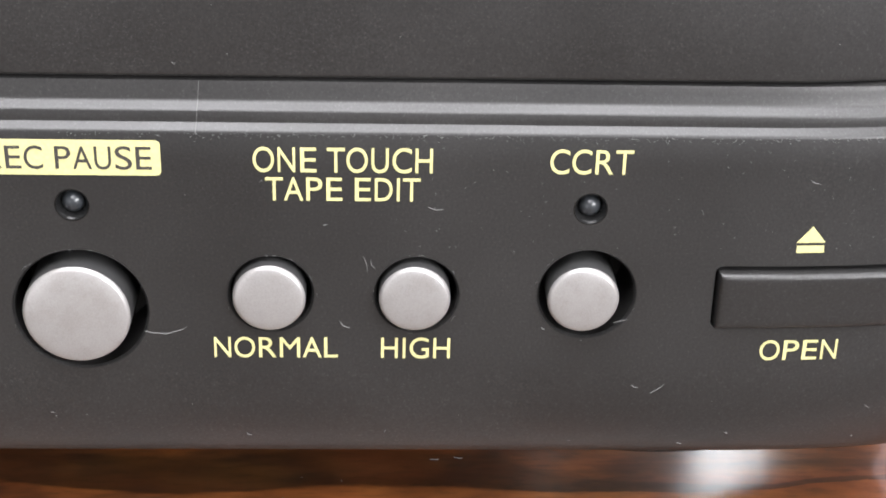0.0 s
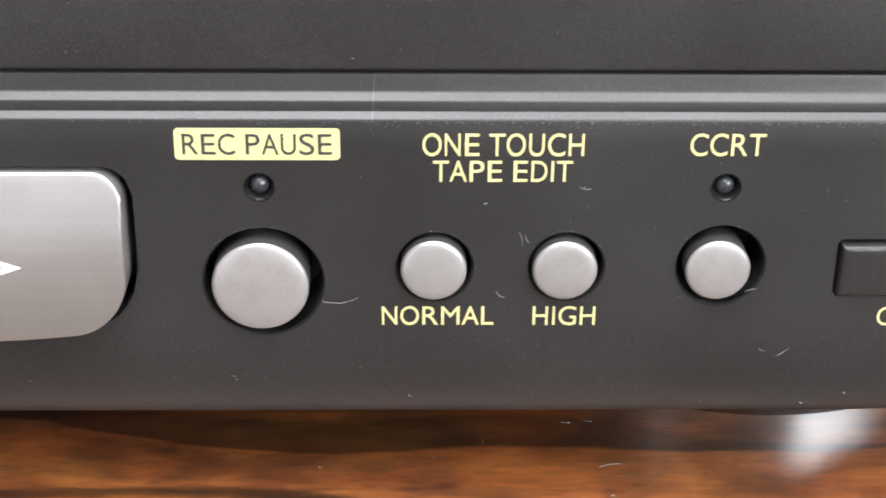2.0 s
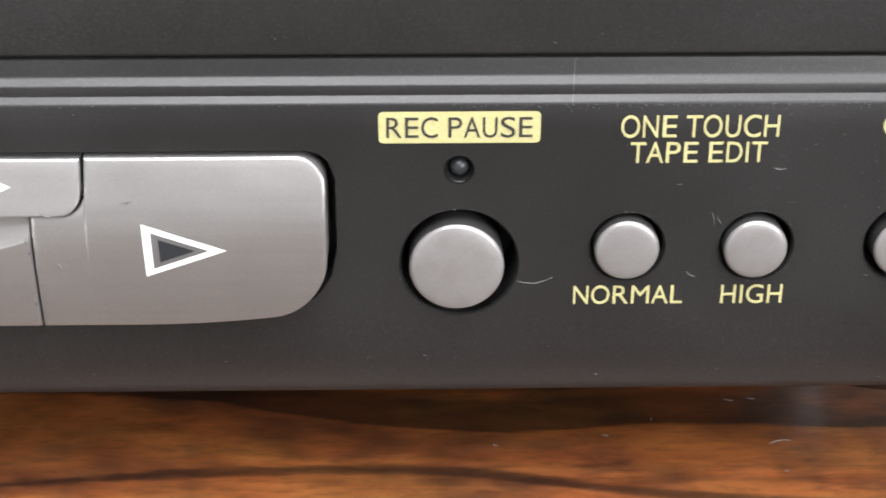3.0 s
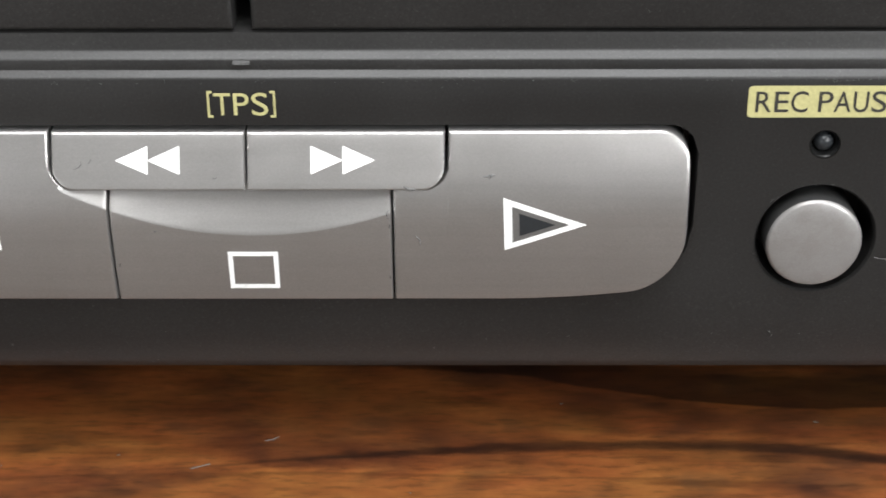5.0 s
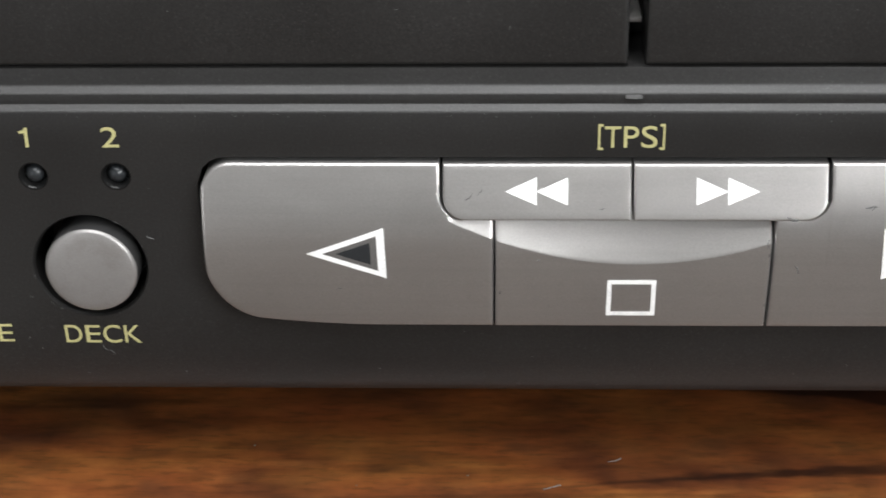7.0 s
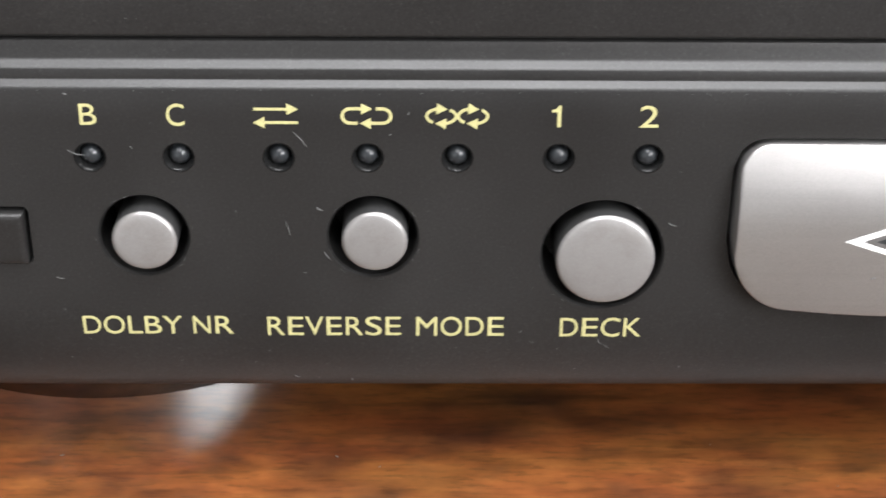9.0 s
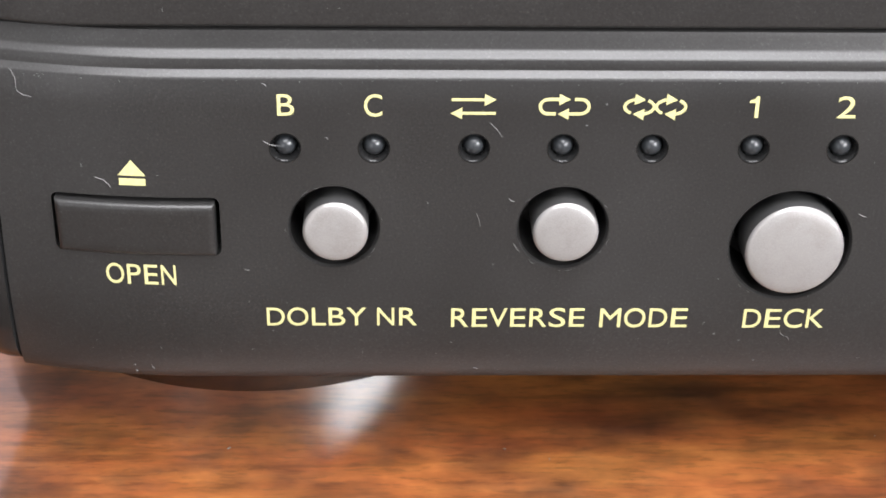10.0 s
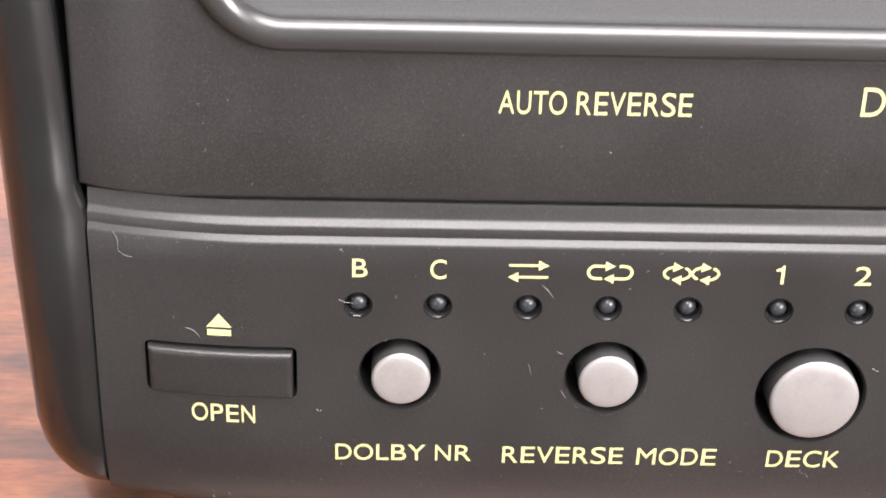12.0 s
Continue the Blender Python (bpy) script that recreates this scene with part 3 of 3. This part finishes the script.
tab = pad(steps(-0.10, 0.075, 0.03, 6), lambda x: 4.600 + 0.9 * (x + 0.01) ** 2, lambda x: 4.668, lambda x, z: 0.036 + 0.8 * (z - 4.60), 0.012, 0.2, 5)
part("tab", tab, BLACK, front_panel, "small moulded tab between the ridges")

# ---- buttons, lamps and printing of the lower panel ----
for name, bx, bz, rc, rh, out, off in ROUND:
    e = 0.045
    dome = 0.060 * rc
    prof = [(rc * k / 8, -out - dome * (1 - (k / 8) ** 2)) for k in range(7)]
    prof += [(rc - e + e * math.sin(radians(q)), -out + e - e * math.cos(radians(q)) - 0.003 * (1 - q / 90)) for q in (12, 26, 42, 58, 74, 90)] + [(rc, 0.6), (0, 0.6)]
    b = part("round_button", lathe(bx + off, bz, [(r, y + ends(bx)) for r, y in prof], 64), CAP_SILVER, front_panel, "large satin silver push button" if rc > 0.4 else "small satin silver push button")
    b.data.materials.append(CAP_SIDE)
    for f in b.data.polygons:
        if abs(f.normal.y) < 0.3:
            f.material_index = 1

for lx in LEDS:
    prof = [(0, 0.006), (0.028, 0.010), (0.055, 0.022), (0.078, 0.044), (0.093, 0.072), (0.099, 0.105), (0.099, 0.21), (0, 0.21)]
    part("indicator_lamp", lathe(lx, LED_Z, prof, 28), LENS, front_panel, "small unlit dark indicator lamp")

for lx in LEDS:
    prof = [(0.1515, -0.002), (0.1445, -0.002), (0.132, 0.030), (0.116, 0.066), (0.108, 0.110), (0.101, 0.110), (0.112, 0.066), (0.128, 0.026), (0.1515, -0.002)]
    part("lamp_collar", lathe(lx, LED_Z, prof, 40), BLACK_GLOSS, front_panel, "smooth black dish round a lamp")

for x0, x1, z0, z1 in OPENS:
    xs = steps(x0 + 0.035, x1 - (0.07 if x0 > 0 else 0.045), 0.08, 10)
    sf = lambda x, z, z0=z0, z1=z1: ends(x) - 0.045 - 0.045 * (z - z0) / (z1 - z0)
    part("open_button", pad(xs, lambda x, z0=z0: z0 + 0.005, lambda x, z1=z1: z1 - 0.05, sf, 0.055, 0.6, 8), BLACK, front_panel, "oblong black open button")


def flat_part(bm, material, surf, parent, name, label="", lift=0.006, fine=0):
    if fine:
        bmesh.ops.triangulate(bm, faces=list(bm.faces))
        for _ in range(fine):
            bmesh.ops.subdivide_edges(bm, edges=list(bm.edges), cuts=1, use_grid_fill=True)
    return part(name, thick(drape(bm, surf, lift)), material, parent, label)


WORDS = [
    ("ONE TOUCH", 7.130, 8.662, 4.130, 4.358), ("TAPE EDIT", 7.232, 8.561, 3.862, 4.079), ("CCRT", 9.667, 10.382, 4.135, 4.360),
    ("NORMAL", 6.738, 7.846, 2.297, 2.503), ("HIGH", 8.236, 8.859, 2.294, 2.503), ("OPEN", 11.683, 12.404, 2.288, 2.493),
    ("[TPS]", -0.350, 0.302, 4.117, 4.342),
    ("B", -10.368, -10.213, 4.130, 4.339), ("C", -9.578, -9.413, 4.125, 4.339), ("2", -5.242, -5.068, 4.119, 4.336),
    ("DOLBY NR", -10.542, -9.081, 1.875, 2.084), ("REVERSE", -8.747, -7.440, 1.856, 2.076), ("MODE", -7.290, -6.428, 1.850, 2.074), ("DECK", -5.876, -5.076, 1.842, 2.064),
    ("OPEN", -12.064, -11.392, 2.345, 2.560),
]
for w, x0, x1, z0, z1 in WORDS:
    flat_part(letters(w, x0, x1, z0, z1, 0.0), INK, face, front_panel, "lettering", "pale yellow printed words")

one = bmesh.new()
add_flat(one, [(-6.000, 4.120), (-5.967, 4.120), (-5.967, 4.333), (-5.992, 4.333), (-6.010, 4.303), (-6.054, 4.292), (-6.054, 4.268), (-6.000, 4.272)])
flat_part(one, INK, face, front_panel, "lettering", "pale yellow printed numeral")
plate = bmesh.new()
add_flat(plate, rounded(4.796, 4.085, 6.354, 4.410, 0.045, 5))
flat_part(plate, INK, face, front_panel, "label_plate", "pale yellow printed block")
flat_part(letters("REC PAUSE", 4.871, 6.279, 4.143, 4.353, 0.0), INK_DARK, face, front_panel, "lettering", "dark words on the yellow block", 0.012)

for cx, zt in ((-11.737, 3.664), (12.022, 3.646)):
    bm = bmesh.new()
    add_flat(bm, [(cx - 0.131, zt - 0.159), (cx + 0.131, zt - 0.159), (cx, zt)])
    add_flat(bm, [(cx - 0.124, zt - 0.259), (cx + 0.124, zt - 0.259), (cx + 0.124, zt - 0.188), (cx - 0.124, zt - 0.188)])
    flat_part(bm, INK, face, front_panel, "eject_symbol", "pale yellow printed eject sign")


def arrow_head(bm, tip, way, size):
    d, s = Vector(way).normalized() * size, Vector((-way[1], way[0])).normalized() * size * 0.55
    t = Vector(tip)
    add_flat(bm, [tuple(t), tuple(t - d + s), tuple(t - d - s)], -0.003)


def arc(cx, cz, rx, rz, a0, a1, n=12):
    return [(cx + rx * math.cos(radians(a0 + (a1 - a0) * k / n)), cz + rz * math.sin(radians(a0 + (a1 - a0) * k / n))) for k in range(n + 1)]


bm = bmesh.new()
stroke(bm, [(-8.780, 4.292), (-8.47, 4.292)], 0.026)
arrow_head(bm, (-8.375, 4.292), (1, 0), 0.105)
stroke(bm, [(-8.378, 4.158), (-8.69, 4.158)], 0.026)
arrow_head(bm, (-8.788, 4.158), (-1, 0), 0.105)
flat_part(bm, INK, face, front_panel, "one_way_symbol", "pale yellow pair of printed arrows")

bm = bmesh.new()
stroke(bm, [(-7.76, 4.298)] + arc(-7.90, 4.226, 0.072, 0.072, 90, 270, 10) + [(-7.83, 4.154)], 0.030)
arrow_head(bm, (-7.70, 4.298), (1, 0), 0.10)
stroke(bm, [(-7.74, 4.154)] + arc(-7.605, 4.226, 0.078, 0.072, -90, 90, 10) + [(-7.66, 4.298)], 0.030)
arrow_head(bm, (-7.81, 4.154), (-1, 0), 0.10)
flat_part(bm, INK, face, front_panel, "loop_symbol", "pale yellow printed loop of two arrows")

bm = bmesh.new()
for cx in (-7.065, -6.775):
    stroke(bm, arc(cx, 4.226, 0.135, 0.076, 105, 235, 9), 0.028)
    stroke(bm, arc(cx, 4.226, 0.135, 0.076, -75, 55, 9), 0.028)
    arrow_head(bm, (cx + 0.055, 4.296), (1, -0.05), 0.10)
    arrow_head(bm, (cx - 0.055, 4.156), (-1, 0.05), 0.10)
flat_part(bm, INK, face, front_panel, "double_loop_symbol", "pale yellow printed double loop of arrows")

# ---- tape keys ----
NOTCH_L, NOTCH_R, NOTCH_Z = -1.905, 1.950, 3.424


def notch_top(x, edge, sign):
    """Upper edge of the play keys: high outside the winding keys, low under them, with a rounded inner corner."""
    d = (x - edge) * sign
    r = 0.24
    if d <= 0:
        return key_top(x)
    if d < r:
        return NOTCH_Z + r - math.sqrt(max(0.0, r * r - (r - d) ** 2))
    return NOTCH_Z


def notch_gap(edge, sign):
    return lambda x, z: (edge - x) * sign if z > NOTCH_Z + 0.2 else 9.0


xs = steps(CL, -1.372, 0.08, 24, ((CL + 0.28, 0.28, 12), (NOTCH_L + 0.12, 0.12, 9)))
xs = sorted(set(xs) | {NOTCH_L - 0.05, NOTCH_L - 0.03, NOTCH_L - 0.018, NOTCH_L - 0.008, NOTCH_L, NOTCH_L + 0.004})
rev_key = part("play_button", pad(xs, key_bottom, lambda x: notch_top(x, NOTCH_L, 1), key_front, 0.026, 0.5, 10, notch_gap(NOTCH_L, 1), scoop_edge), SILVER, front_panel, "wide silver reverse play key", 30.0)
xs = steps(1.412, CR, 0.08, 24, ((CR - 0.28, 0.28, 12), (NOTCH_R - 0.12, 0.12, 9)))
xs = sorted(set(xs) | {NOTCH_R + 0.05, NOTCH_R + 0.03, NOTCH_R + 0.018, NOTCH_R + 0.008, NOTCH_R, NOTCH_R - 0.004})
play_key = part("play_button", pad(xs, key_bottom, lambda x: notch_top(x, NOTCH_R, -1), key_front, 0.026, 0.5, 16, notch_gap(NOTCH_R, -1)), SILVER, front_panel, "wide silver forward play key", 30.0)
xs = steps(-1.352, 1.392, 0.08, 30)
stop_key = part("stop_button", pad(xs, key_bottom, lambda x: NOTCH_Z, key_front, 0.022, 0.5, 12, None, scoop_edge), SILVER, front_panel, "silver stop key with a thumb scoop", 30.0)


def wind_front(x, z):
    return -0.245 + 0.34 * (z - 3.43) + 0.12 * (z - 3.43) ** 2


def wind_bottom(x, edge, sign):
    d, r = (x - edge) * sign, 0.22
    return 3.430 + (r - math.sqrt(max(0.0, r * r - (r - max(d, 0.0)) ** 2)) if d < r else 0.0)


xs = steps(-1.872, -0.012, 0.08, 10, ((-1.76, 0.11, 9),))
rew_key = part("wind_button", pad(xs, lambda x: wind_bottom(x, -1.872, 1), lambda x: 3.952, wind_front, 0.02, 0.5, 8), SILVER, front_panel, "small silver rewind key")
xs = steps(0.012, 1.912, 0.08, 10, ((1.80, 0.11, 9),))
ff_key = part("wind_button", pad(xs, lambda x: wind_bottom(x, 1.912, -1), lambda x: 3.952, wind_front, 0.02, 0.5, 8), SILVER, front_panel, "small silver fast forward key")

for key, s, tips in ((rew_key, -1, (-1.257, -0.95)), (ff_key, 1, (0.935, 1.243))):
    bm = bmesh.new()
    for tip in tips:
        add_flat(bm, [(tip, 3.706), (tip - s * 0.312, 3.834), (tip - s * 0.312, 3.579)])
    flat_part(bm, WHITE_INK, wind_front, key, "wind_symbol", "white printed double triangle", 0.006, 2)

bm = bmesh.new()
x0, x1, z0, z1, w = -0.225, 0.267, 2.319, 2.751, 0.045
for q in ([(x0, z0), (x1, z0), (x1, z0 + w), (x0, z0 + w)], [(x0, z1 - w), (x1, z1 - w), (x1, z1), (x0, z1)], [(x0, z0 + w), (x0 + w, z0 + w), (x0 + w, z1 - w), (x0, z1 - w)], [(x1 - w, z0 + w), (x1, z0 + w), (x1, z1 - w), (x1 - w, z1 - w)]):
    add_flat(bm, q)
flat_part(bm, WHITE_INK, key_front, stop_key, "stop_symbol", "white printed square outline", 0.006, 2)


def scaled(tri, k):
    cx, cz = sum(p[0] for p in tri) / 3, sum(p[1] for p in tri) / 3
    return [(cx + (x - cx) * k, cz + (z - cz) * k) for x, z in tri]


for key, tri in ((play_key, [(3.290, 3.050), (2.478, 3.336), (2.496, 2.772)]), (rev_key, [(-3.250, 3.050), (-2.466, 3.336), (-2.448, 2.772)])):
    inner = scaled(tri, 0.70)
    bm = bmesh.new()
    for k in range(3):
        q = (k + 1) % 3
        add_flat(bm, [tri[k], tri[q], inner[q], inner[k]])
    flat_part(bm, WHITE_INK, key_front, key, "play_symbol", "white printed triangle outline", 0.006, 3)
    core = scaled(tri, 0.44)
    bm = bmesh.new()
    for k in range(3):
        q = (k + 1) % 3
        add_flat(bm, [inner[k], inner[q], core[q], core[k]])
    flat_part(bm, GRAPHITE, key_front, key, "lamp_rim", "grey rim of the lamp", 0.004, 3)
    bm = bmesh.new()
    add_flat(bm, core)
    flat_part(bm, LENS, key_front, key, "lamp_lens", "dark triangular lamp", 0.005, 3)

# ---- dust, lint and scratches ----
random.seed(7)
LINT_RIGHT = [(11.99, 4.07, 0.09, -19), (8.70, 3.80, 0.13, -8), (8.09, 3.25, 0.16, -77), (8.16, 3.25, 0.10, -66), (10.39, 2.69, 0.13, 14), (10.78, 1.97, 0.15, 39), (10.57, 2.00, 0.08, -29),
              (12.80, 1.72, 0.06, -38), (7.02, 1.40, 0.05, -22), (11.07, 1.28, 0.05, -29), (7.91, 2.64, 0.11, -36), (9.69, 2.61, 0.04, -36), (11.49, 1.43, 0.04, -29)]
LINT_LEFT = [(-12.77, 4.41, 0.20, -79), (-12.68, 4.28, 0.16, -24), (-10.43, 3.85, 0.16, -18), (-8.37, 3.99, 0.19, -51), (-12.02, 3.42, 0.18, -35), (-8.51, 3.06, 0.14, -75), (-8.14, 2.76, 0.11, -58),
             (-10.48, 4.43, 0.05, -29), (-5.47, 1.78, 0.09, -61), (-5.41, 1.71, 0.07, -53), (-11.71, 1.31, 0.06, -66), (-10.71, 2.52, 0.06, -13), (-8.20, 3.27, 0.07, -33), (-4.86, 3.11, 0.09, -24), (-8.49, 1.29, 0.05, -30)]
LINT_TABLE = [(-0.73, 0.01, 0.22, 25), (9.24, 0.87, 0.26, 14), (6.03, 0.85, 0.06, -22), (9.21, 0.30, 0.05, -12), (8.82, 1.75, 0.10, -8), (9.08, 1.78, 0.09, -17), (-0.01, 0.53, 0.17, 27), (7.28, 1.04, 0.07, -18)]


def fibre_line(length, bend, width, n=6):
    """Middle line and half widths of one curled bit of lint."""
    return [(length * (k / n - 0.5), bend * length * math.sin(math.pi * k / n) * (1 if k % 2 else 0.8), width * (0.35 + 0.65 * math.sin(math.pi * k / n))) for k in range(n + 1)]


def lint(bm, place, u, length, turn, width):
    """Lays one bit of lint at place(a, b), a surface with coordinates a and b."""
    c, s = math.cos(radians(turn)), math.sin(radians(turn))
    rows = []
    for px, pz, w in fibre_line(length, random.uniform(-0.22, 0.22), width):
        rows.append([bm.verts.new(place(u[0] + px * c - (pz + d * w) * s, u[1] + px * s + (pz + d * w) * c, 0.004 + (0.006 if d == 0 else 0.0))) for d in (-1, 0, 1)])
    for a, b in zip(rows, rows[1:]):
        bm.faces.new((a[0], b[0], b[1], a[1]))
        bm.faces.new((a[1], b[1], b[2], a[2]))


def on_face(x, z, up):
    return (x, face(x, z) - up, z)


def on_door(x, z, up):
    return (x, door_front(x, z) - up, z)


def on_table(x, y, up):
    return (x, y, up)


def clear_of_parts(x, z):
    return all((x - b[1]) ** 2 + (z - b[2]) ** 2 > (b[4] + 0.06) ** 2 for b in ROUND) and not (CL - 0.1 < x < CR + 0.1 and z > 2.1) and all(not (o[0] - 0.1 < x < o[1] + 0.1 and o[2] - 0.1 < z < o[3] + 0.1) for o in OPENS) and all((x - l) ** 2 + (z - LED_Z) ** 2 > 0.03 for l in LEDS)


bm = bmesh.new()
for x, z, length, turn in LINT_RIGHT + LINT_LEFT:
    lint(bm, on_face, (x, z), length, turn, 0.0038)
lint(bm, lambda x, z, up: (x, -0.11 + ends(x) - up + 0.06 * (x - 6.15), z), (6.33, 2.64), 0.36, 4, 0.0035)
count = 0
while count < 60:
    x, z = random.uniform(-12.6, 12.9), random.choice((random.uniform(1.35, 4.4), random.uniform(1.2, 1.7)))
    if clear_of_parts(x, z):
        lint(bm, on_face, (x, z), random.choice((0.010, 0.012, 0.016, 0.02, 0.035)), random.uniform(0, 180), random.uniform(0.002, 0.004))
        count += 1
for _ in range(45):
    x = random.uniform(-12.7, 13.0)
    if abs(x) > 0.3:
        lint(bm, on_door, (x, random.uniform(5.0, 6.3)), random.choice((0.010, 0.014, 0.018, 0.03)), random.uniform(0, 180), random.uniform(0.002, 0.0035))
tagged(part("dust", bm, DUST, None), "pale dust and lint clinging to the black front", "dust", kind="stuff")

bm = bmesh.new()
for x, y, length, turn in LINT_TABLE:
    lint(bm, on_table, (x, y), length, turn, 0.008)
for _ in range(16):
    lint(bm, on_table, (random.uniform(-16, 16), random.uniform(-0.6, 1.6)), random.choice((0.02, 0.03, 0.04)), random.uniform(0, 180), 0.006)
tagged(part("dust", bm, DUST, None), "pale dust and lint lying on the table", "dust", kind="stuff")

# a fine pale scratch across the ridges
bm = bmesh.new()
prof = [p for p in profile() if 4.45 < p[1] < 4.90 and p[0] < 0.22]
row = [[bm.verts.new((6.655 + (z - 4.47) * 0.07 + d * 0.003, y - 0.003, z)) for d in (-1, 1)] for y, z in prof]
for a, b in zip(row, row[1:]):
    bm.faces.new((a[0], a[1], b[1], b[0]))
part("scratch", bm, SCRATCH, front_panel, "fine pale scratch")

# pale rubbed specks along the edge under the ridges and round the button holes
bm = bmesh.new()
for k in range(420):
    x = random.uniform(5.5, 13.2) if k % 4 else random.uniform(-12.8, 5.5)
    lint(bm, on_face, (x, min(4.488, 4.480 - abs(random.gauss(0, 0.022)))), random.choice((0.007, 0.009, 0.012, 0.018)), random.gauss(0, 30), random.uniform(0.0015, 0.0035))
for k in range(90):
    x, z = random.uniform(8.2, 13.1), random.uniform(3.3, 4.45)
    if clear_of_parts(x, z):
        lint(bm, on_face, (x, z), random.choice((0.008, 0.010, 0.014)), random.uniform(0, 180), random.uniform(0.0015, 0.003))
for _, bx, bz, rc, rh, _, _ in ROUND:
    for k in range(7):
        a = random.uniform(0, 2 * math.pi)
        q = rh + random.uniform(0.008, 0.035)
        lint(bm, on_face, (bx + q * math.cos(a), bz + q * math.sin(a)), random.choice((0.02, 0.035, 0.06)), math.degrees(a) + 90, random.uniform(0.0015, 0.003))
part("worn_specks", bm, WORN, front_panel, "pale rubbed specks", kind="stuff")

# nicks and scuffs on the silver keys
bm = bmesh.new()
for x, z, length, turn in ((1.65, 2.88, 0.11, -66), (2.32, 3.56, 0.10, 14), (2.37, 3.54, 0.07, 30)):
    lint(bm, lambda x, z, up: (x, key_front(x, z) - up, z), (x, z), length, turn, 0.008)
part("scuff", bm, DUST, play_key, "pale scuff marks", kind="stuff")
bm = bmesh.new()
lint(bm, lambda x, z, up: (x, wind_front(x, z) - up + 0.01, z), (-0.17, 3.925), 0.06, -24, 0.012)
part("stain", bm, INK_DARK, rew_key, "small brown stain")
bm = bmesh.new()
lint(bm, lambda x, z, up: (x, wind_front(x, z) - up + 0.005, z), (1.57, 3.455), 0.12, -14, 0.012)
part("nick", bm, DUST, ff_key, "pale chipped edge")
bm = bmesh.new()
for x, z, length, turn in ((1.365, 3.16, 0.10, 88), (1.372, 3.04, 0.05, 84), (1.368, 2.45, 0.04, 90), (-0.92, 2.98, 0.03, 20), (-1.30, 2.60, 0.05, 86)):
    lint(bm, lambda x, z, up: (x, key_front(x, z) - up + 0.004, z), (x, z), length, turn, 0.006)
part("scuff", bm, DUST, stop_key, "pale chipped edge", kind="stuff")
bm = bmesh.new()
for x, z, length, turn in ((-1.62, 3.66, 0.10, 40), (-1.50, 3.70, 0.06, 52), (-0.30, 3.55, 0.05, 10), (-2.93, 2.64, 0.05, 5)):
    lint(bm, lambda x, z, up: (x, (wind_front(x, z) if x > -1.9 else key_front(x, z)) - up, z), (x, z), length, turn, 0.003)
part("scuff", bm, WORN, rew_key, "faint pale scratches", kind="stuff")
